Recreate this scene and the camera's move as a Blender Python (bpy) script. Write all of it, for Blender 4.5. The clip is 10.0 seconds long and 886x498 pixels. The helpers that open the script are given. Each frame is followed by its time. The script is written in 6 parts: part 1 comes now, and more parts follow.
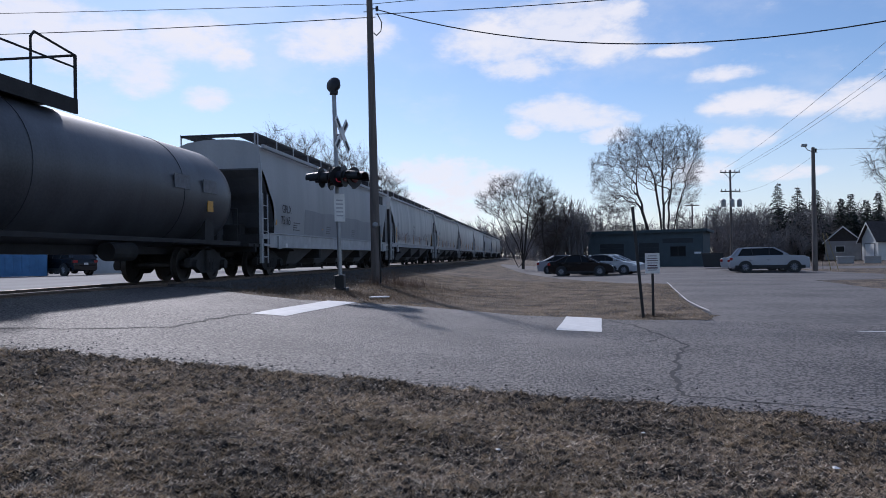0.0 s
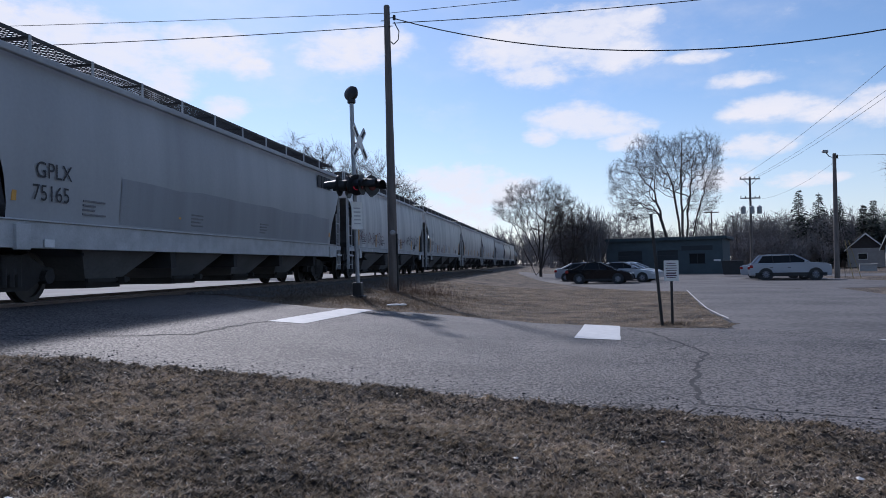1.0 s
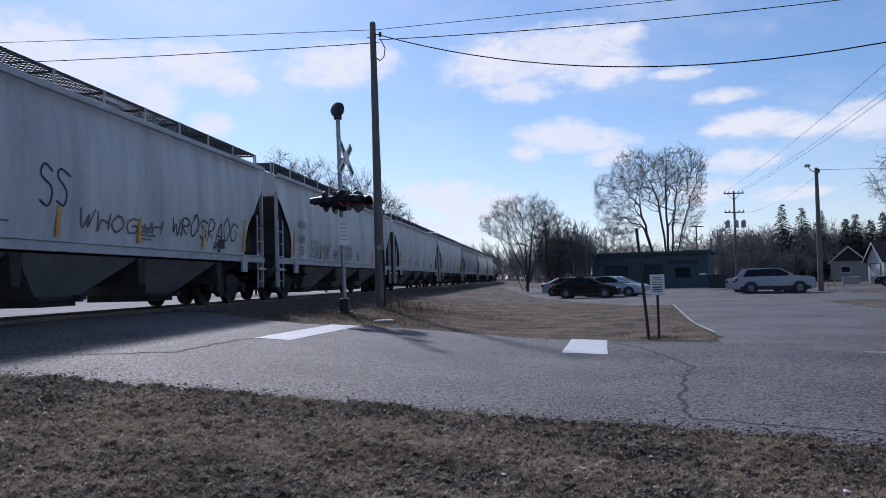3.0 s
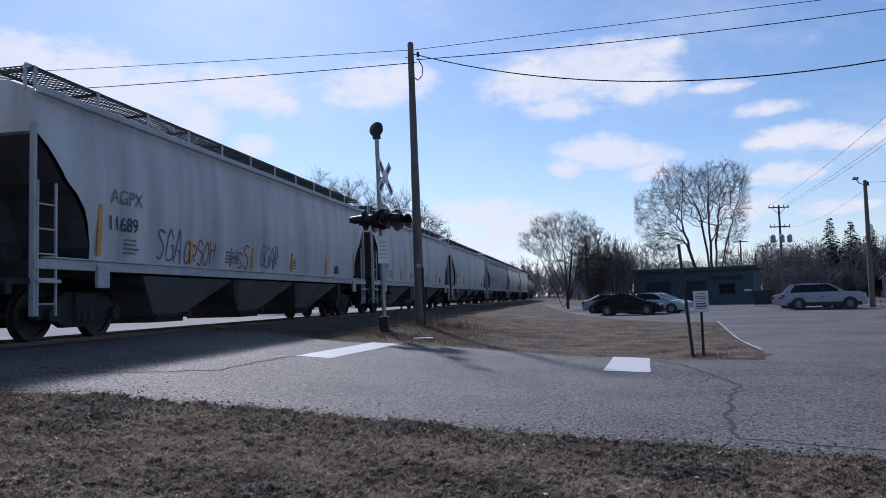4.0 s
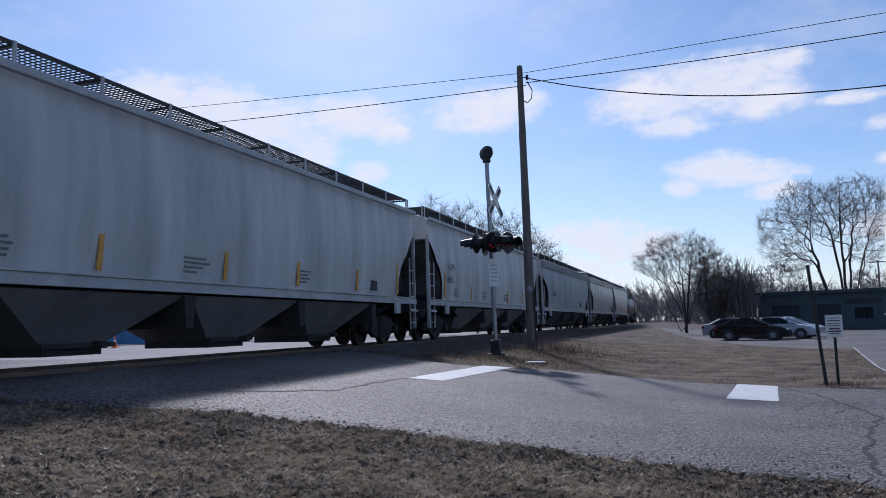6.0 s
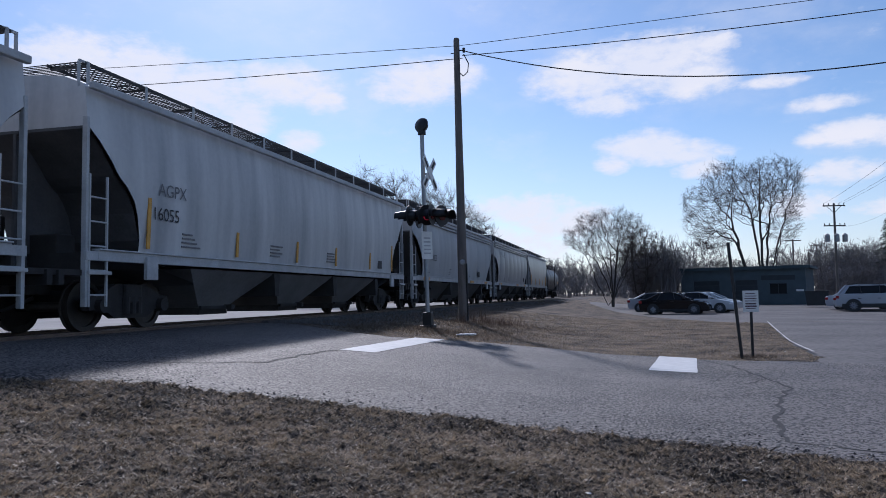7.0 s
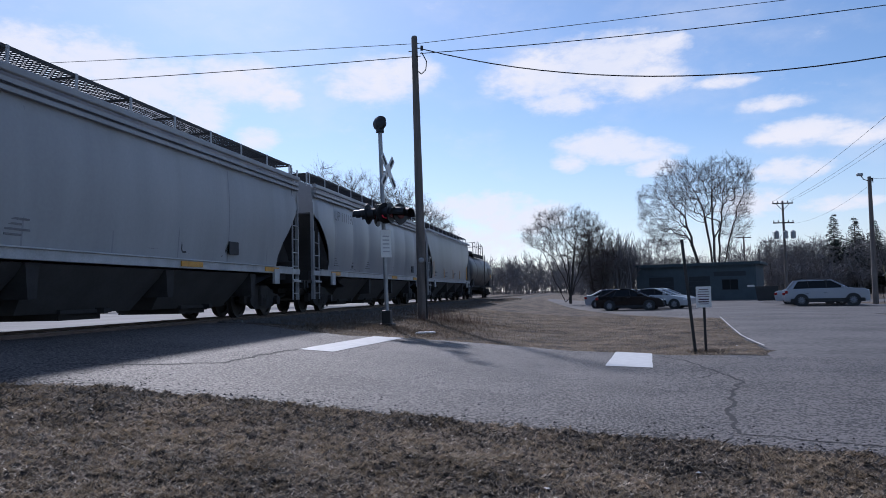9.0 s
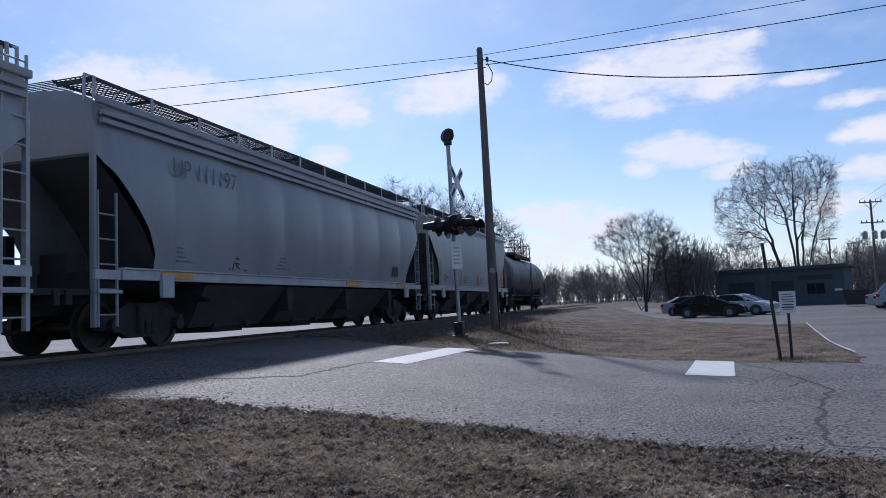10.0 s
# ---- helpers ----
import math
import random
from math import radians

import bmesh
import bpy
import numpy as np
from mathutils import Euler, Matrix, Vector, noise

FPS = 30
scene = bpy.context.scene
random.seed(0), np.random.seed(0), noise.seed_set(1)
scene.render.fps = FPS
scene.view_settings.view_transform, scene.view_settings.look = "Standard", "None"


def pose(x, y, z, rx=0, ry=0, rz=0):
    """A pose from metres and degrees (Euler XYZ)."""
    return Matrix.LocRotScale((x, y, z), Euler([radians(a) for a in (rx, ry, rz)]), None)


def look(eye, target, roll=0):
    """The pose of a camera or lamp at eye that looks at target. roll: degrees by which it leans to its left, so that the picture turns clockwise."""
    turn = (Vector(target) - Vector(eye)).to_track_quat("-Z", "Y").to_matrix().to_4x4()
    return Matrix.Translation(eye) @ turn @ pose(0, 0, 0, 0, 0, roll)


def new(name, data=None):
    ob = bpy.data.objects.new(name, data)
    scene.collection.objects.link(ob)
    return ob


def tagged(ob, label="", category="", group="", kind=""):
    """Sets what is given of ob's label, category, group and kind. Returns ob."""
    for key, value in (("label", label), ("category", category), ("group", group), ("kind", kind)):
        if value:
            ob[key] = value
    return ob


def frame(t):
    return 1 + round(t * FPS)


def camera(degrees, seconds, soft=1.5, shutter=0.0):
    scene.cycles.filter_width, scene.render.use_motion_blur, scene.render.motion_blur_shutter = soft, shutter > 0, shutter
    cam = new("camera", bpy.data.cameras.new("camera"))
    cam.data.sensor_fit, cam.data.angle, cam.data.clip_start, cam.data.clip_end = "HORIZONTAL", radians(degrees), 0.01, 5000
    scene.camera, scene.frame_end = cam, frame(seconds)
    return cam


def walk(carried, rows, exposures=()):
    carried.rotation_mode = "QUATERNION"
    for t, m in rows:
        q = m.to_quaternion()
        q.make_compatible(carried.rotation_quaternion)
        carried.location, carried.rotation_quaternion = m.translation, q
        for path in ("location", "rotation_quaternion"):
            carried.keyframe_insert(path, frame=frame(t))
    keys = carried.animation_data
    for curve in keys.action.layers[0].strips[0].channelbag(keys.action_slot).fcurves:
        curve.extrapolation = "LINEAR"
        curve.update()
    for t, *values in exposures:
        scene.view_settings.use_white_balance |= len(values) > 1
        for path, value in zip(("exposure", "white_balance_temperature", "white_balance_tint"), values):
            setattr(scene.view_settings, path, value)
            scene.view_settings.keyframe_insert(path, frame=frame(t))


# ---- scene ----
cam = camera(61.8, 10.0, soft=0.9)

# seconds, yaw, pitch, roll of the hand-held camera, which stands on the verge
PATH = [
    (0.0, -0.28, 0.63, 1.01),
    (0.5, 0.78, 0.89, 1.08),
    (1.0, 1.06, 1.25, 1.07),
    (1.5, 0.69, 1.54, 1.11),
    (2.0, -0.06, 1.78, 1.29),
    (3.5, 0.32, 2.97, 1.65),
    (4.0, 3.09, 3.86, 1.69),
    (4.5, 7.29, 5.09, 1.73),
    (5.0, 11.12, 6.07, 1.62),
    (5.2, 12.13, 6.31, 1.57),
    (6.3, 10.89, 5.37, 1.16),
    (6.5, 9.67, 4.93, 1.14),
    (7.0, 6.45, 3.63, 0.92),
    (7.5, 3.75, 2.71, 0.75),
    (8.0, 2.31, 2.53, 0.82),
    (8.5, 2.30, 2.91, 1.02),
    (9.0, 3.29, 3.42, 1.38),
    (9.5, 5.84, 4.17, 1.96),
    (10.0, 8.84, 4.46, 2.50),
]
walk(cam, [(t, pose(0, 0, 1.45, 90 + p, r, y)) for t, y, p, r in PATH], [(0.0, 0.02, 5860, 18), (2.0, 0.0, 5750, 18), (5.0, -0.03, 5690, 18), (8.0, 0.02, 5750, 18), (10.0, 0.03, 5740, 18)])

# ---------------------------------------------------------------- light
SUN_AZ, SUN_EL = -20.0, 37.0          # degrees from the view's axis (minus: to the left) and above the horizon


def sky_world():
    world = bpy.data.worlds.new("sky")
    world.use_nodes = True
    scene.world = world
    nt = world.node_tree
    nt.nodes.clear()
    N = lambda kind: nt.nodes.new(kind)
    L = nt.links.new

    def val(op, a, b=None, clamp=False):
        n = N("ShaderNodeMath")
        n.operation, n.use_clamp = op, clamp
        for k, v in enumerate((a, b)):
            if v is None:
                continue
            if isinstance(v, (int, float)):
                n.inputs[k].default_value = v
            else:
                L(v, n.inputs[k])
        return n.outputs[0]

    sky = N("ShaderNodeTexSky")
    sky.sky_type, sky.sun_disc = "NISHITA", False
    sky.sun_elevation, sky.sun_rotation = radians(SUN_EL), radians(SUN_AZ)
    sky.air_density, sky.dust_density, sky.ozone_density = 1.0, 0.4, 2.2
    coord = N("ShaderNodeTexCoord")
    sep = N("ShaderNodeSeparateXYZ")
    L(coord.outputs["Generated"], sep.inputs[0])
    az = val("MULTIPLY", val("ARCTAN2", sep.outputs[0], sep.outputs[1]), 57.2958)
    el = val("MULTIPLY", val("ARCSINE", sep.outputs[2]), 57.2958)
    flat = N("ShaderNodeCombineXYZ")
    L(az, flat.inputs[0]), L(val("MULTIPLY", el, 1.9), flat.inputs[1])
    big, fine = N("ShaderNodeTexNoise"), N("ShaderNodeTexNoise")
    big.inputs["Scale"].default_value, big.inputs["Detail"].default_value, big.inputs["Roughness"].default_value = 0.16, 5, 0.55
    fine.inputs["Scale"].default_value, fine.inputs["Detail"].default_value, fine.inputs["Roughness"].default_value = 0.6, 8, 0.62
    L(flat.outputs[0], big.inputs["Vector"]), L(flat.outputs[0], fine.inputs["Vector"])
    rough = val("ADD", val("MULTIPLY", val("SUBTRACT", big.outputs["Fac"], 0.5), 1.3), val("MULTIPLY", val("SUBTRACT", fine.outputs["Fac"], 0.5), 2.5))
    # cumulus: azimuth, elevation, half width, half height in degrees
    clouds = [(-28.8, 16.1, 4.3, 2.4, 1.0), (-24.6, 15.1, 4.3, 2.2, 1.0), (-21.6, 13.4, 2.4, 1.7, 1.0), (-33, 16.5, 4.5, 2.0, 1.0), (-18.5, 15.9, 4.0, 1.6, 1.0), (-15.7, 14.9, 1.8, 0.9, 0.9), (-17.3, 11.8, 1.7, 0.9, 0.9),
              (-8.1, 16.2, 3.9, 1.8, 1.0), (-5.4, 16.9, 2.4, 1.3, 1.0), (4.7, 16.2, 4.2, 1.9, 1.0), (9.9, 16.8, 5.0, 2.2, 1.1), (12.4, 15.4, 3.2, 1.4, 1.0), (6.4, 14.2, 2.8, 0.9, 0.8), (14.2, 17.7, 1.6, 0.9, 0.9),
              (9.1, 10.8, 3.4, 1.2, 1.0), (11.8, 10.2, 3.6, 1.0, 1.0), (6.7, 9.7, 1.4, 0.8, 0.8), (13.1, 9.0, 2.1, 0.8, 0.9), (23.2, 10.6, 3.6, 0.9, 1.0), (20.8, 10.4, 1.4, 0.6, 0.8), (26.7, 10.0, 2.8, 0.7, 0.9),
              (22.2, 8.0, 2.8, 0.9, 1.0), (21.2, 12.7, 2.3, 0.5, 0.7), (18.1, 14.6, 1.8, 0.4, 0.6), (30.6, 10.1, 2.8, 1.3, 1.0), (-0.4, 6.6, 5.0, 1.2, 1.0), (3.1, 5.5, 4.3, 1.4, 1.0), (-2, 3.6, 6, 1.8, 0.9),
              (19.4, 5.8, 2.8, 1.2, 0.9), (25.1, 5.5, 2.8, 0.6, 0.8), (38, 12, 6, 2, 1.0), (-45, 14, 8, 3, 1.0), (55, 18, 7, 3, 1.0), (-65, 20, 9, 3, 1.0)]
    total = None
    for a, e, w, h, s in clouds:
        q = val("ADD", val("POWER", val("DIVIDE", val("SUBTRACT", az, a), w), 2.0), val("POWER", val("DIVIDE", val("SUBTRACT", el, e), h), 2.0))
        blob = val("MULTIPLY", val("SUBTRACT", 1.0, q), s)
        total = blob if total is None else val("MAXIMUM", total, blob)
    dens = val("ADD", val("MAXIMUM", total, -0.8), rough)
    ramp = N("ShaderNodeMapRange")
    ramp.interpolation_type = "SMOOTHSTEP"
    ramp.inputs["From Min"].default_value, ramp.inputs["From Max"].default_value = -0.6, 1.05
    L(dens, ramp.inputs["Value"])
    haze = N("ShaderNodeMapRange")
    haze.inputs["From Min"].default_value, haze.inputs["From Max"].default_value = 14.0, -1.0
    L(el, haze.inputs["Value"])
    thin = N("ShaderNodeTexNoise")
    thin.inputs["Scale"].default_value, thin.inputs["Detail"].default_value, thin.inputs["Roughness"].default_value = 0.085, 7, 0.6
    L(flat.outputs[0], thin.inputs["Vector"])
    veil = N("ShaderNodeMapRange")
    veil.interpolation_type = "SMOOTHSTEP"
    veil.inputs["From Min"].default_value, veil.inputs["From Max"].default_value, veil.inputs["To Max"].default_value = 0.42, 0.75, 0.28
    L(thin.outputs["Fac"], veil.inputs["Value"])
    cover = val("MAXIMUM", val("ADD", val("MULTIPLY", ramp.outputs[0], 0.86), veil.outputs[0]), val("MULTIPLY", val("POWER", haze.outputs[0], 1.5), 0.6), True)
    mix = N("ShaderNodeMix")
    mix.data_type = "RGBA"
    mix.inputs["B"].default_value = (CLOUD * 1.0, CLOUD * 0.985, CLOUD * 0.95, 1)
    tint = N("ShaderNodeMix")
    tint.data_type, tint.blend_type = "RGBA", "MULTIPLY"
    tint.inputs["Factor"].default_value = 1.0
    tint.inputs["B"].default_value = (0.91, 0.99, 1.02, 1)
    L(sky.outputs[0], tint.inputs["A"])
    L(cover, mix.inputs["Factor"]), L(tint.outputs["Result"], mix.inputs["A"])
    bg, out = N("ShaderNodeBackground"), N("ShaderNodeOutputWorld")
    bg.inputs["Strength"].default_value = SKY
    L(mix.outputs["Result"], bg.inputs["Color"]), L(bg.outputs[0], out.inputs[0])


CLOUD, SKY = 8.5, 0.1
sky_world()
sun = new("sun", bpy.data.lights.new("sun", "SUN"))
sun.data.energy, sun.data.angle, sun.data.color = 3.2, radians(2.6), (1.0, 0.95, 0.88)
sun.matrix_world = look((0, 0, 60), (-60 * math.sin(radians(SUN_AZ)) / math.tan(radians(SUN_EL)), -60 * math.cos(radians(SUN_AZ)) / math.tan(radians(SUN_EL)), 0))
scene.view_settings.exposure = 0.0


# ---------------------------------------------------------------- materials
def mat(name, color, rough=0.7, metal=0.0, vary=0.25, scale=3.0, fine=40.0, bump=0.15, dist=0.01, island=0.0, second=None, streak=False, obj=0.0, spec=0.5, coat=0.0, grain=0.5, big=1.0):
    m = bpy.data.materials.new(name)
    m.use_nodes = True
    nt = m.node_tree
    b = nt.nodes["Principled BSDF"]
    N, L = nt.nodes.new, nt.links.new
    b.inputs["Roughness"].default_value, b.inputs["Metallic"].default_value = rough, metal
    b.inputs["Specular IOR Level"].default_value, b.inputs["Coat Weight"].default_value = spec, coat
    coord = N("ShaderNodeTexCoord")
    mp = N("ShaderNodeMapping")
    L(coord.outputs["Object"], mp.inputs[0])
    if streak:
        mp.inputs["Scale"].default_value = (1.0, 1.0, 0.12)
    n1, n2 = N("ShaderNodeTexNoise"), N("ShaderNodeTexNoise")
    n1.inputs["Scale"].default_value, n1.inputs["Detail"].default_value = scale, 6
    n2.inputs["Scale"].default_value, n2.inputs["Detail"].default_value = fine, 4
    L(mp.outputs[0], n1.inputs["Vector"]), L(coord.outputs["Object"], n2.inputs["Vector"])
    add = N("ShaderNodeMath")
    add.operation = "MULTIPLY_ADD"
    L(n2.outputs["Fac"], add.inputs[0])
    add.inputs[1].default_value = grain
    wide = N("ShaderNodeMath")
    wide.operation = "MULTIPLY_ADD"
    L(n1.outputs["Fac"], wide.inputs[0])
    wide.inputs[1].default_value, wide.inputs[2].default_value = big, 0.5 - 0.5 * big
    L(wide.outputs[0], add.inputs[2])
    fac = add.outputs[0]
    for amount, kind, socket in ((island, "ShaderNodeNewGeometry", "Random Per Island"), (obj, "ShaderNodeObjectInfo", "Random")):
        if amount:
            g, a2 = N(kind), N("ShaderNodeMath")
            a2.operation = "MULTIPLY_ADD"
            L(g.outputs[socket], a2.inputs[0])
            a2.inputs[1].default_value = amount
            L(fac, a2.inputs[2])
            fac = a2.outputs[0]
    top = 0.5 + 0.5 * grain + 0.5 * island + 0.5 * obj
    ramp = N("ShaderNodeMapRange")
    ramp.inputs["From Min"].default_value, ramp.inputs["From Max"].default_value = top - 0.33 - 0.4 * island, top + 0.33 + 0.4 * island
    L(fac, ramp.inputs["Value"])
    mix = N("ShaderNodeMix")
    mix.data_type = "RGBA"
    dark = [c * (1 - vary) for c in color]
    light = second or [min(1, c * (1 + vary)) for c in color]
    mix.inputs["A"].default_value, mix.inputs["B"].default_value = (*dark, 1), (*light, 1)
    L(ramp.outputs[0], mix.inputs["Factor"]), L(mix.outputs["Result"], b.inputs["Base Color"])
    if bump:
        bp = N("ShaderNodeBump")
        bp.inputs["Strength"].default_value, bp.inputs["Distance"].default_value = bump, dist
        L(n2.outputs["Fac"], bp.inputs["Height"]), L(bp.outputs[0], b.inputs["Normal"])
    return m


def glow(name, color, power):
    m = mat(name, color, 0.3, vary=0.1, bump=0)
    b = m.node_tree.nodes["Principled BSDF"]
    b.inputs["Emission Color"].default_value, b.inputs["Emission Strength"].default_value = (*color, 1), power
    return m


def glassy(name, color):
    m = mat(name, color, 0.2, vary=0.1, bump=0, spec=0.12)
    return m


def leafy(m, share):
    """Lets light through thin dry blades."""
    nt = m.node_tree
    b, out = nt.nodes["Principled BSDF"], nt.nodes["Material Output"]
    tr, mix = nt.nodes.new("ShaderNodeBsdfTranslucent"), nt.nodes.new("ShaderNodeMixShader")
    mix.inputs[0].default_value = share
    nt.links.new(b.inputs["Base Color"].links[0].from_socket, tr.inputs["Color"])
    nt.links.new(b.outputs[0], mix.inputs[1]), nt.links.new(tr.outputs[0], mix.inputs[2]), nt.links.new(mix.outputs[0], out.inputs[0])
    return m


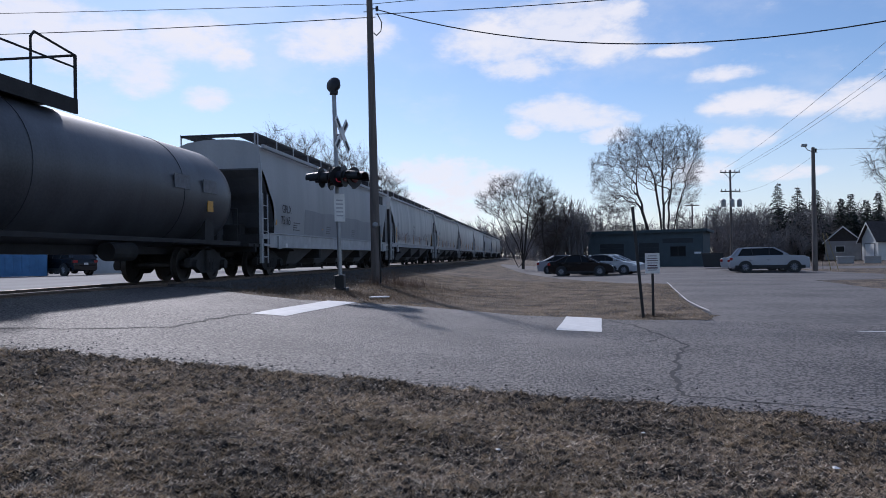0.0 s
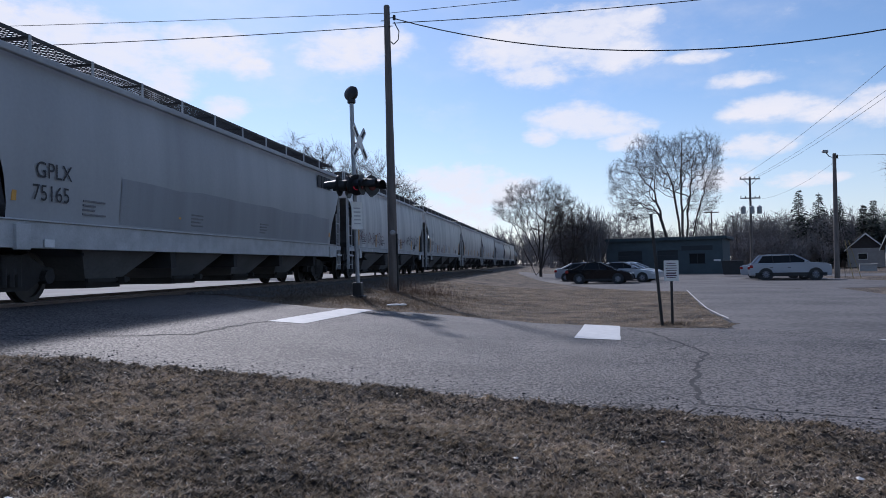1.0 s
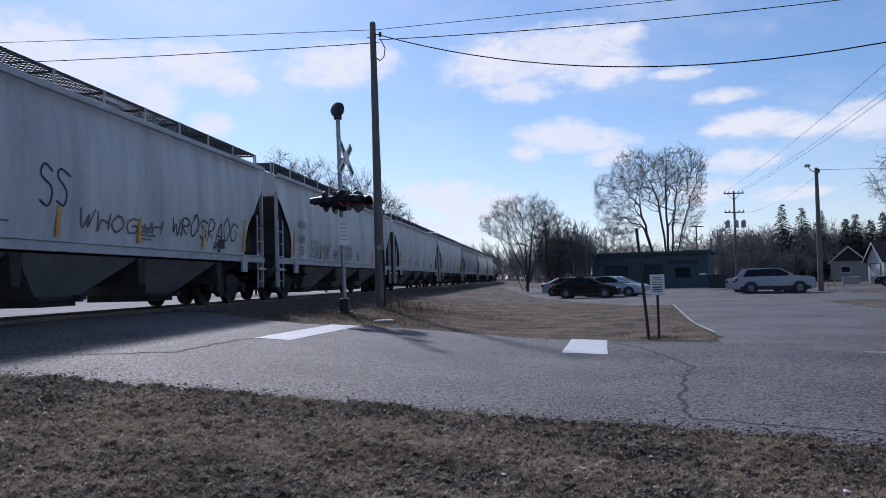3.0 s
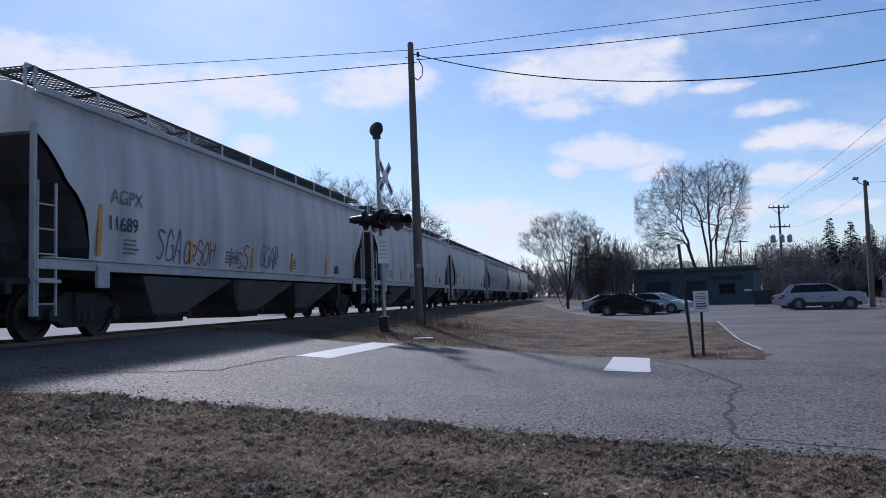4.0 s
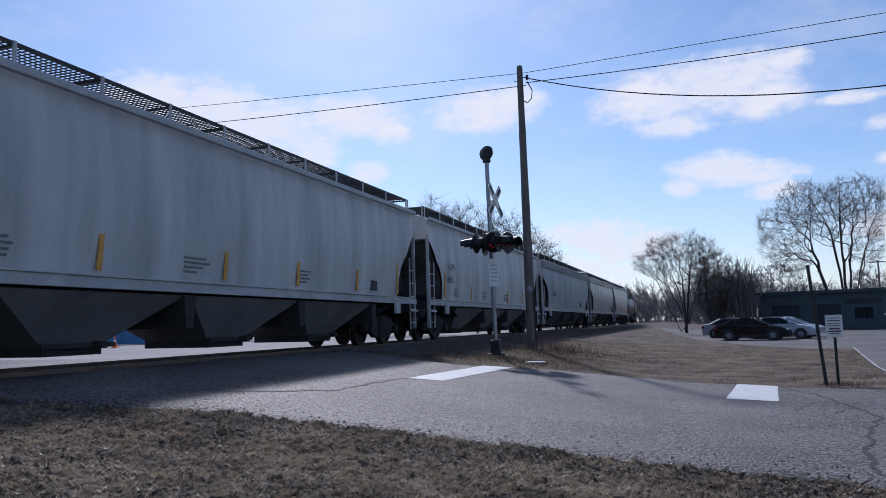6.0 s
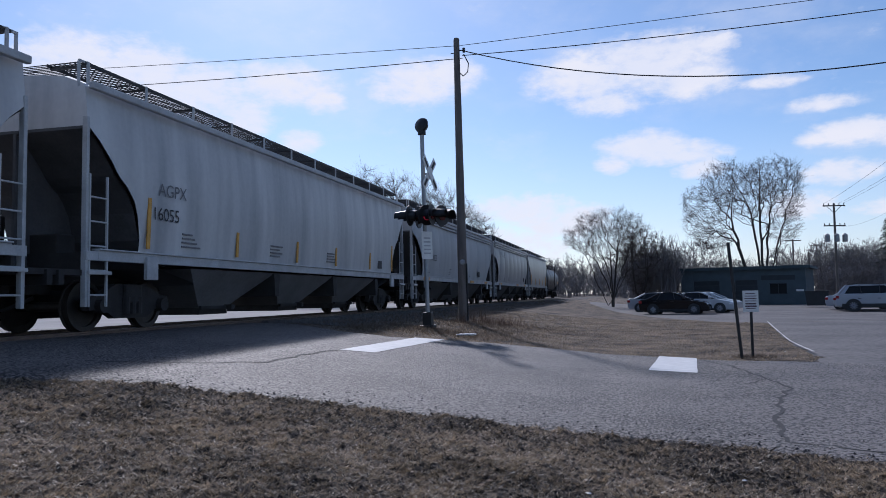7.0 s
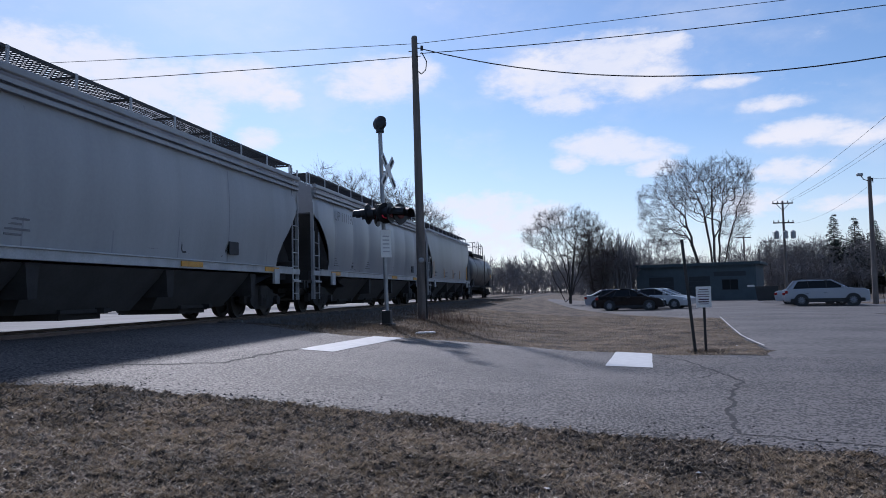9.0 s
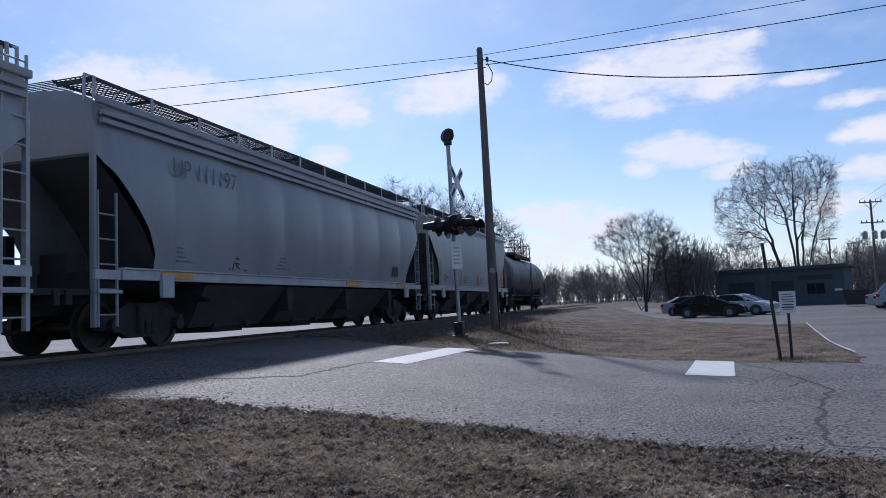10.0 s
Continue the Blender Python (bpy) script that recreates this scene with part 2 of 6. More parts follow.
M = dict(
    turf=mat("dormant_turf", (0.058, 0.041, 0.030), 0.95, vary=0.8, scale=1.0, fine=26, bump=1.0, dist=0.05, second=(0.185, 0.138, 0.098), grain=2.8, big=2.2),
    blades=leafy(mat("dead_grass_blade", (0.125, 0.092, 0.064), 0.75, vary=0.8, scale=1.0, fine=9, bump=0, island=1.0, second=(0.56, 0.44, 0.30), big=2.4), 0.45),
    weeds=leafy(mat("dry_weed", (0.10, 0.076, 0.056), 0.9, vary=0.5, scale=2, fine=20, bump=0, island=0.8, second=(0.22, 0.17, 0.125)), 0.35),
    matted=mat("matted_dark_grass", (0.055, 0.046, 0.038), 0.9, vary=0.6, scale=1.5, fine=9, bump=0, island=0.8),
    asphalt=mat("worn_asphalt", (0.082, 0.073, 0.069), 0.62, vary=0.85, scale=0.45, fine=30, bump=1.0, dist=0.04, second=(0.178, 0.158, 0.149), grain=5.5, spec=0.36, big=1.6),
    lot=mat("lot_asphalt", (0.088, 0.083, 0.084), 0.8, vary=0.45, scale=0.35, fine=7, bump=0.8, dist=0.03, second=(0.136, 0.126, 0.124), grain=1.8, big=1.5),
    gravel_lot=mat("pale_gravel_lot", (0.25, 0.24, 0.23), 0.9, vary=0.25, scale=0.3, fine=20, bump=0.4),
    stems=leafy(mat("dead_stem", (0.085, 0.055, 0.042), 0.9, vary=0.5, scale=2, fine=20, bump=0, island=0.8, second=(0.17, 0.115, 0.085)), 0.2),
    straw=leafy(mat("pale_straw", (0.40, 0.32, 0.23), 0.5, vary=0.7, scale=1.0, fine=9, bump=0, island=1.2, second=(0.72, 0.62, 0.48), big=2.0), 0.3),
    crack=mat("tar_crack", (0.018, 0.018, 0.02), 0.85, vary=0.3),
    dirt=mat("edge_gravel", (0.16, 0.14, 0.12), 0.95, vary=0.5, scale=4, fine=30, bump=0.5, island=0.8),
    paint=mat("road_paint", (0.60, 0.60, 0.59), 0.6, vary=0.16, scale=6, fine=60, bump=0.3, dist=0.004),
    cinder=mat("cinder_shoulder", (0.055, 0.046, 0.040), 0.95, vary=0.6, scale=1.5, fine=14, bump=1.0, dist=0.05, second=(0.12, 0.098, 0.08), grain=2.0, big=1.6),
    ballast=mat("ballast", (0.10, 0.095, 0.09), 0.95, vary=0.5, scale=5, fine=25, bump=1.0, dist=0.05, island=0.6),
    tie=mat("creosote_tie", (0.05, 0.04, 0.033), 0.9, vary=0.4, scale=6, obj=0.5),
    rail=mat("rail_steel", (0.16, 0.12, 0.10), 0.45, 0.6, vary=0.4, scale=4),
    hopper_a=mat("grey_hopper_paint", (0.34, 0.35, 0.36), 0.55, vary=0.2, scale=0.9, fine=14, bump=0.06, streak=True, second=(0.42, 0.43, 0.44), grain=0.25),
    hopper_b=mat("dusty_grey_hopper_paint", (0.47, 0.48, 0.495), 0.48, vary=0.28, scale=1.5, fine=10, bump=0.06, streak=True, big=1.7, second=(0.61, 0.61, 0.60), grain=0.25),
    hopper_c=mat("dark_grey_hopper_paint", (0.26, 0.27, 0.29), 0.36, vary=0.25, scale=0.8, fine=12, bump=0.06, streak=True, grain=0.25),
    sill=mat("pale_sill_paint", (0.42, 0.43, 0.44), 0.55, vary=0.25, scale=2.5, fine=30, bump=0.06),
    tank=mat("black_tank_paint", (0.028, 0.030, 0.036), 0.45, vary=0.35, scale=1.1, fine=20, bump=0.05, streak=True, second=(0.095, 0.098, 0.11)),
    under=mat("grimy_underframe", (0.028, 0.0265, 0.0265), 0.85, vary=0.45, scale=3, fine=30, bump=0.3),
    # shade of the end recesses is put into the slope sheets' colour
    slope=mat("shaded_slope_sheet", (0.075, 0.076, 0.08), 0.75, vary=0.35, scale=1.5, fine=20, bump=0.1),
    # underside shade is put into both bay colours, darker than the cars' paint
    bay=mat("shaded_hopper_bay", (0.052, 0.051, 0.051), 0.75, vary=0.35, scale=1.2, fine=15, bump=0.1),
    pale_bay=mat("dusty_shaded_grey_bay", (0.14, 0.14, 0.143), 0.7, vary=0.35, scale=1.2, fine=15, bump=0.1),
    wheel=mat("wheel_steel", (0.05, 0.044, 0.040), 0.6, 0.5, vary=0.4, scale=5),
    ink=mat("black_stencil", (0.03, 0.03, 0.035), 0.7, vary=0.3, scale=8),
    faint=mat("faded_stencil", (0.17, 0.17, 0.18), 0.7, vary=0.3, scale=8),
    red_spray=mat("red_spray_paint", (0.21, 0.07, 0.09), 0.6, vary=0.3, scale=8),
    old_spray=mat("faded_red_spray_paint", (0.17, 0.10, 0.12), 0.7, vary=0.5, scale=5),
    blue_spray=mat("blue_spray_paint", (0.10, 0.13, 0.24), 0.6, vary=0.3, scale=8),
    amber=mat("amber_marker", (0.60, 0.30, 0.04), 0.5, vary=0.25, scale=6),
    white_mark=mat("white_marker", (0.7, 0.7, 0.7), 0.6, vary=0.15, scale=6),
    pole=mat("weathered_pole_wood", (0.14, 0.123, 0.112), 0.9, vary=0.45, scale=8, fine=60, bump=0.5, streak=True),
    dark_steel=mat("dark_painted_steel", (0.02, 0.02, 0.022), 0.5, 0.2, vary=0.3, scale=5),
    alu=mat("aluminium_mast", (0.30, 0.31, 0.32), 0.45, 0.6, vary=0.25, scale=5),
    white=mat("weathered_white_board", (0.72, 0.72, 0.70), 0.55, vary=0.12, scale=5, fine=40, bump=0.05),
    sign_red=mat("sign_lettering", (0.10, 0.05, 0.07), 0.6, vary=0.15),
    lens_off=mat("dark_red_lens", (0.10, 0.012, 0.014), 0.25, vary=0.1, bump=0),
    lens_on=glow("lit_red_lens", (0.5, 0.03, 0.06), 0.25),
    cable=mat("black_cable", (0.015, 0.015, 0.016), 0.7, vary=0.2),
    bark=mat("grey_bark", (0.052, 0.044, 0.039), 0.95, vary=0.45, scale=5, fine=30, bump=0.5, streak=True),
    twig=mat("bare_twig", (0.062, 0.051, 0.045), 0.95, vary=0.35, scale=0.6, bump=0, island=0.4),
    patch=mat("darker_overpaint", (0.265, 0.275, 0.29), 0.6, vary=0.2, scale=1.5, streak=True),
    # distance haze is put into this twig colour, paler than the near one
    twig_haze=mat("haze_pale_twig", (0.17, 0.157, 0.155), 0.95, vary=0.3, scale=0.3, bump=0, island=0.4),
    needle=mat("spruce_needles", (0.03, 0.042, 0.034), 0.85, vary=0.4, scale=0.8, bump=0, island=0.5),
    green_wall=mat("dark_green_block_wall", (0.062, 0.085, 0.098), 0.8, vary=0.22, scale=1.2, fine=12, bump=0.2),
    green_trim=mat("dark_green_fascia", (0.045, 0.07, 0.08), 0.7, vary=0.2, scale=2),
    garage=mat("dark_overhead_door", (0.022, 0.030, 0.037), 0.6, vary=0.3, scale=2),
    siding=mat("white_clapboard", (0.62, 0.62, 0.60), 0.7, vary=0.12, scale=2, fine=20, bump=0.1),
    tan_siding=mat("pale_stucco", (0.34, 0.33, 0.32), 0.8, vary=0.15, scale=2, fine=20, bump=0.1),
    shingle=mat("dark_shingle", (0.06, 0.052, 0.05), 0.9, vary=0.3, scale=3, fine=20, bump=0.3),
    glass=glassy("dark_glass", (0.015, 0.018, 0.022)),
    silver=mat("silver_car_paint", (0.34, 0.37, 0.42), 0.3, 0.2, vary=0.06, scale=1, bump=0, coat=0.6),
    black_car=mat("black_car_paint", (0.008, 0.009, 0.012), 0.14, 0.0, vary=0.15, scale=1, bump=0, coat=0.2, spec=0.35),
    white_car=mat("white_car_paint", (0.42, 0.44, 0.47), 0.3, 0.0, vary=0.06, scale=1, bump=0, coat=0.6),
    tyre=mat("tyre_rubber", (0.018, 0.018, 0.018), 0.85, vary=0.2),
    rim=mat("alloy_rim", (0.26, 0.27, 0.29), 0.35, 0.7, vary=0.15),
    head=mat("clear_lamp", (0.7, 0.72, 0.75), 0.15, vary=0.05, bump=0),
    tail=mat("red_lamp", (0.30, 0.02, 0.02), 0.25, vary=0.1, bump=0),
    plastic=mat("dark_bin_plastic", (0.02, 0.022, 0.024), 0.6, vary=0.2),
    blue=mat("blue_container_paint", (0.06, 0.18, 0.36), 0.6, vary=0.25, scale=2),
    orange=mat("orange_cone", (0.85, 0.16, 0.04), 0.6, vary=0.15),
    yellow=mat("yellow_guy_guard", (0.34, 0.27, 0.12), 0.6, vary=0.2),
    kerb=mat("pale_concrete_kerb", (0.5, 0.49, 0.47), 0.85, vary=0.2, scale=3, fine=30, bump=0.2),
    litter=mat("pale_litter", (0.75, 0.74, 0.72), 0.7, vary=0.1, island=0.3),
    leaf=mat("dead_leaf", (0.20, 0.13, 0.08), 0.8, vary=0.4, island=0.8, bump=0),
)


# ---------------------------------------------------------------- mesh helpers
def box(bm, x0, x1, y0, y1, z0, z1, bevel=0.0):
    r = bmesh.ops.create_cube(bm, size=1.0, matrix=Matrix.Translation(((x0 + x1) / 2, (y0 + y1) / 2, (z0 + z1) / 2)) @ Matrix.Diagonal((x1 - x0, y1 - y0, z1 - z0, 1)))
    if bevel:
        edges = list({e for v in r["verts"] for e in v.link_edges})
        bmesh.ops.bevel(bm, geom=edges, offset=bevel, segments=2, affect="EDGES", profile=0.5)


def tube(bm, p, q, r, r2=None, n=8, caps=True):
    p, q = Vector(p), Vector(q)
    d = q - p
    m = Matrix.Translation((p + q) / 2) @ d.to_track_quat("Z", "Y").to_matrix().to_4x4()
    bmesh.ops.create_cone(bm, cap_ends=caps, segments=n, radius1=r, radius2=r if r2 is None else r2, depth=d.length, matrix=m)


def prism(bm, outline, y0, y1, shrink=None):
    """An outline in x, z carried from y0 to y1."""
    a = [bm.verts.new((x, y0, z)) for x, z in outline]
    b = [bm.verts.new((x, y1, z)) for x, z in (shrink or outline)]
    n = len(a)
    for i in range(n):
        bm.faces.new((a[i], a[(i + 1) % n], b[(i + 1) % n], b[i]))
    bm.faces.new(list(reversed(a)))
    bm.faces.new(b)
    bmesh.ops.recalc_face_normals(bm, faces=bm.faces)


def lathe(bm, prof, n=24, m=None):
    """A profile of (radius, height) turned round z."""
    rings = []
    for r, z in prof:
        rings.append([bm.verts.new((r * math.cos(2 * math.pi * k / n), r * math.sin(2 * math.pi * k / n), z)) for k in range(n)])
    for a, b in zip(rings, rings[1:]):
        for k in range(n):
            bm.faces.new((a[k], a[(k + 1) % n], b[(k + 1) % n], b[k]))
    for ring in (list(reversed(rings[0])), rings[-1]):
        bm.faces.new(ring)
    if m is not None:
        bmesh.ops.transform(bm, matrix=m, verts=[v for ring in rings for v in ring])


def finish(bm, name, material, smooth=False):
    me = bpy.data.meshes.new(name)
    bm.to_mesh(me)
    bm.free()
    me.materials.append(material)
    if smooth:
        me.polygons.foreach_set("use_smooth", [True] * len(me.polygons))
        me.set_sharp_from_angle(angle=radians(40))
    return me


def part(name, bm, material, parent, label="", smooth=False, m=None):
    ob = new(name, finish(bm, name, material, smooth))
    ob.parent = parent
    if m is not None:
        ob.matrix_basis = m
    return tagged(ob, label) if label else ob


def made(fn):
    bm = bmesh.new()
    fn(bm)
    return bm


def boxes(*dims, bevel=0.0):
    bm = bmesh.new()
    for d in dims:
        box(bm, *d, bevel=bevel)
    return bm


def tubes(*dims, n=8):
    bm = bmesh.new()
    for d in dims:
        tube(bm, *d, n=n)
    return bm


def thing(name, m, label, category, group="", kind=""):
    ob = new(name)
    ob.matrix_basis = m
    return tagged(ob, label, category, group, kind)


def raw(name, verts, faces, material, smooth=False):
    me = bpy.data.meshes.new(name)
    me.from_pydata([tuple(v) for v in verts], [], faces)
    me.materials.append(material)
    me.update()
    if smooth:
        me.polygons.foreach_set("use_smooth", [True] * len(me.polygons))
    return new(name, me)


# ---------------------------------------------------------------- ground
HEAD = radians(7.55)                       # the track's heading, to the right of the view's axis
SH, CH = math.sin(HEAD), math.cos(HEAD)
LP = [-3000, -1.5, 0.5, 2.4, 4.3, 5.6, 6.5, 7.5, 8.4, 12.4, 14, 60, 3000]
ZP = [0, 0, 0.04, 0.20, 0.39, 0.57, 0.67, 0.76, 0.83, 0.83, 0.70, 0.55, 0.55]
RAIL_Z = 0.91
TRACK_L = 10.35                            # the track's centre line, metres to the left of the camera's line along it


def ul(x, y):
    return x * SH + y * CH, -x * CH + y * SH


def xy(u, l):
    return u * SH - l * CH, u * CH + l * SH


def gz(x, y):
    return float(np.interp(ul(x, y)[1], LP, ZP))


def spaced(lo, mid0, mid1, hi, step):
    pts = list(np.arange(mid0, mid1 + 1e-6, step))
    d, a = step, mid0
    while a > lo:
        d *= 1.22
        a -= d
        pts.insert(0, a)
    d, a = step, mid1
    while a < hi:
        d *= 1.22
        a += d
        pts.append(a)
    return pts


def build_ground():
    us = spaced(-2500, -4, 26, 3000, 0.3)
    ls = sorted(set([round(v, 3) for v in spaced(-2500, -12, 15, 2500, 0.3)] + [v for v in LP if abs(v) < 2000]))
    verts, faces = [], []
    for u in us:
        for l in ls:
            x, y = xy(u, l)
            near = max(0.0, 1 - math.hypot(x, y) / 40)
            b = noise.fractal(Vector((x * 0.9, y * 0.9, 0)), 0.8, 2.1, 4) * 0.045 * near + noise.noise(Vector((x * 1.7, y * 1.7, 3))) * 0.02 * near
            if 8.2 < l < 12.6:
                b = 0
            verts.append((x, y, np.interp(l, LP, ZP) + b - 0.035))
    n = len(ls)
    for i in range(len(us) - 1):
        for j in range(n - 1):
            faces.append((i * n + j, i * n + j + 1, (i + 1) * n + j + 1, (i + 1) * n + j))
    ob = raw("ground", verts, faces, M["turf"], True)
    tagged(ob, "dormant brown winter lawn sloping gently up to the railway", "ground", kind="structure")


def resample(line, n):
    p = np.array(line, float)
    d = np.concatenate([[0], np.cumsum(np.linalg.norm(np.diff(p, axis=0), axis=1))])
    t = np.linspace(0, d[-1], n)
    return np.stack([np.interp(t, d, p[:, 0]), np.interp(t, d, p[:, 1])], 1)


def sheet(name, left, right, material, label, category, lift, n=160, k=30, ragged=0.0, by_station=False):
    """A paved sheet between two edge lines, laid on the ground."""
    a = resample(left, n) if not by_station else np.array(left, float)
    b = resample(right, n) if not by_station else np.array(right, float)
    n = len(a)
    verts, faces = [], []
    for i in range(n):
        for j in range(k + 1):
            f = j / k
            x, y = a[i] * (1 - f) + b[i] * f
            if ragged and j in (0, k):
                x += noise.noise(Vector((x * 3, y * 3, 1))) * ragged
                y += noise.noise(Vector((x * 3, y * 3, 9))) * ragged
            z = gz(x, y) + lift - (0.04 if j in (0, k) else 0)
            verts.append((x, y, z))
    for i in range(n - 1):
        for j in range(k):
            faces.append((i * (k + 1) + j, i * (k + 1) + j + 1, (i + 1) * (k + 1) + j + 1, (i + 1) * (k + 1) + j))
    ob = raw(name, verts, faces, material, True)
    return tagged(ob, label, category, kind="structure")


NEAR_EDGE = [xy(1.5, 60), xy(2.5, 30), xy(3.5, 16), xy(4.6, 11), xy(5.6, 8), (-4.84, 7.75), (-4.03, 7.97), (-3.18, 8.1), (-2.23, 8.13), (-1.31, 8.08), (-0.38, 7.93), (0.52, 7.75), (1.34, 7.46), (2.1, 7.12), (2.93, 6.64),
             (3.49, 6.23), (6.5, 4.0), (14, -1.5), (30, -13), (60, -35)]
FAR_EDGE = [xy(19, 60), xy(18.5, 30), xy(18, 16), xy(17.6, 11), xy(17.2, 8), (-4.3, 17.0), (-3.17, 16.9), (-1.95, 17.9), (-1.04, 18.22), (-0.14, 18.25), (1.24, 17.95), (2.52, 17.35), (3.42, 16.72), (4.2, 16.3),
            (5.34, 16.05), (6.4, 15.6), (9, 13.6), (17, 7.5), (33, -4), (64, -26)]
build_ground()


def paving():
    pa, pb = [], []
    for i in range(len(NEAR_EDGE) - 1):
        for t in np.linspace(0, 1, 14, endpoint=False):
            pa.append(np.array(NEAR_EDGE[i]) * (1 - t) + np.array(NEAR_EDGE[i + 1]) * t)
            pb.append(np.array(FAR_EDGE[i]) * (1 - t) + np.array(FAR_EDGE[i + 1]) * t)
    sheet("road", pa, pb, M["asphalt"], "worn grey asphalt road over the level crossing", "road", 0.012, k=44, ragged=0.10, by_station=True)
    left = [(5.3, 15.2), (6.3, 17.0), (6.82, 19.6), (7.31, 21.9), (8.84, 27.7), (10.96, 35.6)]
    right = [(13.5, 9.6), (14.6, 13.5), (15.4, 18), (16.2, 23), (16.9, 29.2), (18.6, 36.2)]
    sheet("lot_apron", left, right, M["lot"], "smooth grey asphalt drive into the car park", "pavement", 0.004, 60, 20, ragged=0.08)
    sheet("car_park", [(10.96, 35.6), (8.87, 37.6), (7.3, 47.7), (6.6, 60), (7, 84), (8, 96)], [(18.6, 36.2), (27, 37.5), (27, 48), (28, 58), (33, 78), (36, 92)], M["lot"], "grey asphalt car park before the garage", "pavement", 0.008, 60, 20)
    sheet("side_street", [(28, 62), (60, 46), (120, 16)], [(33, 71), (66, 55), (128, 25)], M["lot"], "far grey side street past the houses", "road", 0.006, 30, 8)
    sheet("track_shoulder", [xy(18.4, 6.5), xy(60, 6.3), xy(200, 6.5)], [xy(18.4, 8.5), xy(60, 8.5), xy(200, 8.5)], M["cinder"], "dark cinder and gravel shoulder of the railway", "ground", -0.008, 160, 8, ragged=0.35)
    sheet("far_yard", [xy(-60, 13.5), xy(0, 13.5), xy(90, 13.5)], [xy(-60, 75), xy(0, 75), xy(90, 75)], M["gravel_lot"], "pale gravel yard beyond the railway", "pavement", -0.02, 40, 30)


paving()


def ribbon(name, pts, width, material, lift, parent=None, jag=0.0):
    verts, faces = [], []
    p = resample(pts, max(8, int(12 * len(pts))))
    for i, (x, y) in enumerate(p):
        d = p[min(i + 1, len(p) - 1)] - p[max(i - 1, 0)]
        d /= np.linalg.norm(d) + 1e-9
        off = jag * noise.noise(Vector((x * 2.5, y * 2.5, 7))) + 0.4 * jag * noise.noise(Vector((x * 9, y * 9, 2)))
        w = width * (0.55 + 0.9 * abs(noise.noise(Vector((x * 5, y * 5, 4)))))
        for s in (-1, 1):
            X, Y = x - d[1] * (off + s * w / 2), y + d[0] * (off + s * w / 2)
            verts.append((X, Y, gz(X, Y) + lift))
        if i:
            k = 2 * i
            faces.append((k - 2, k - 1, k + 1, k))
    ob = raw(name, verts, faces, material)
    ob.parent = parent
    return ob


def quad_paint(name, c, label):
    """Road paint between four corners: two of the near end, two of the far end."""
    verts, faces, n, k = [], [], 14, 4
    for i in range(n + 1):
        for j in range(k + 1):
            f, g = i / n, j / k
            x, y = (np.array(c[0]) * (1 - g) + np.array(c[1]) * g) * (1 - f) + (np.array(c[2]) * (1 - g) + np.array(c[3]) * g) * f
            x, y = x + 0.02 * noise.noise(Vector((x * 6, y * 6, 1))), y + 0.02 * noise.noise(Vector((x * 6, y * 6, 5)))
            verts.append((x, y, gz(x, y) + 0.018))
    for i in range(n):
        for j in range(k):
            a = i * (k + 1) + j
            faces.append((a, a + 1, a + k + 2, a + k + 1))
    tagged(raw(name, verts, faces, M["paint"]), label, "road marking", kind="structure")


quad_paint("stop_line", [(-3.38, 13.15), (-2.80, 13.4), (-2.62, 17.3), (-1.98, 17.75)], "fresh white stop line before the level crossing")
quad_paint("stop_line", [(2.18, 13.95), (2.96, 13.6), (2.9, 17.05), (3.62, 16.62)], "fresh white transverse line on the asphalt")
quad_paint("lane_mark", [(7.3, 13.1), (7.36, 12.95), (8.9, 12.4), (8.95, 12.25)], "short white lane mark on the asphalt")
for pts, w in (([(3.63, 16.12), (3.91, 14.77), (3.85, 12.73), (3.78, 11.47), (3.32, 10.43), (3.09, 9.64), (2.72, 8.77), (2.43, 7.45)], 0.05),
               ([(3.85, 12.73), (3.55, 12.3), (3.35, 12.0)], 0.03),
               ([(-3.38, 13.15), (-3.61, 12.07), (-3.83, 10.61), (-4.25, 9.88), (-4.62, 9.54), (-5.6, 8.9)], 0.04),
               ([(2.43, 7.45), (3.4, 6.9), (4.4, 6.0), (6, 4.8)], 0.025)):
    tagged(ribbon("crack", pts, w * 1.35, M["crack"], 0.0165, None, 0.09), "dark tar-filled crack in the asphalt", "crack", "cracks in the road", "structure")
tagged(ribbon("kerb", [(6.5, 17.9), (6.82, 19.6), (7.31, 21.9), (8.84, 27.7), (10.9, 35.4)], 0.06, M["kerb"], 0.05), "thin pale concrete edge of the lawn", "kerb", kind="structure")


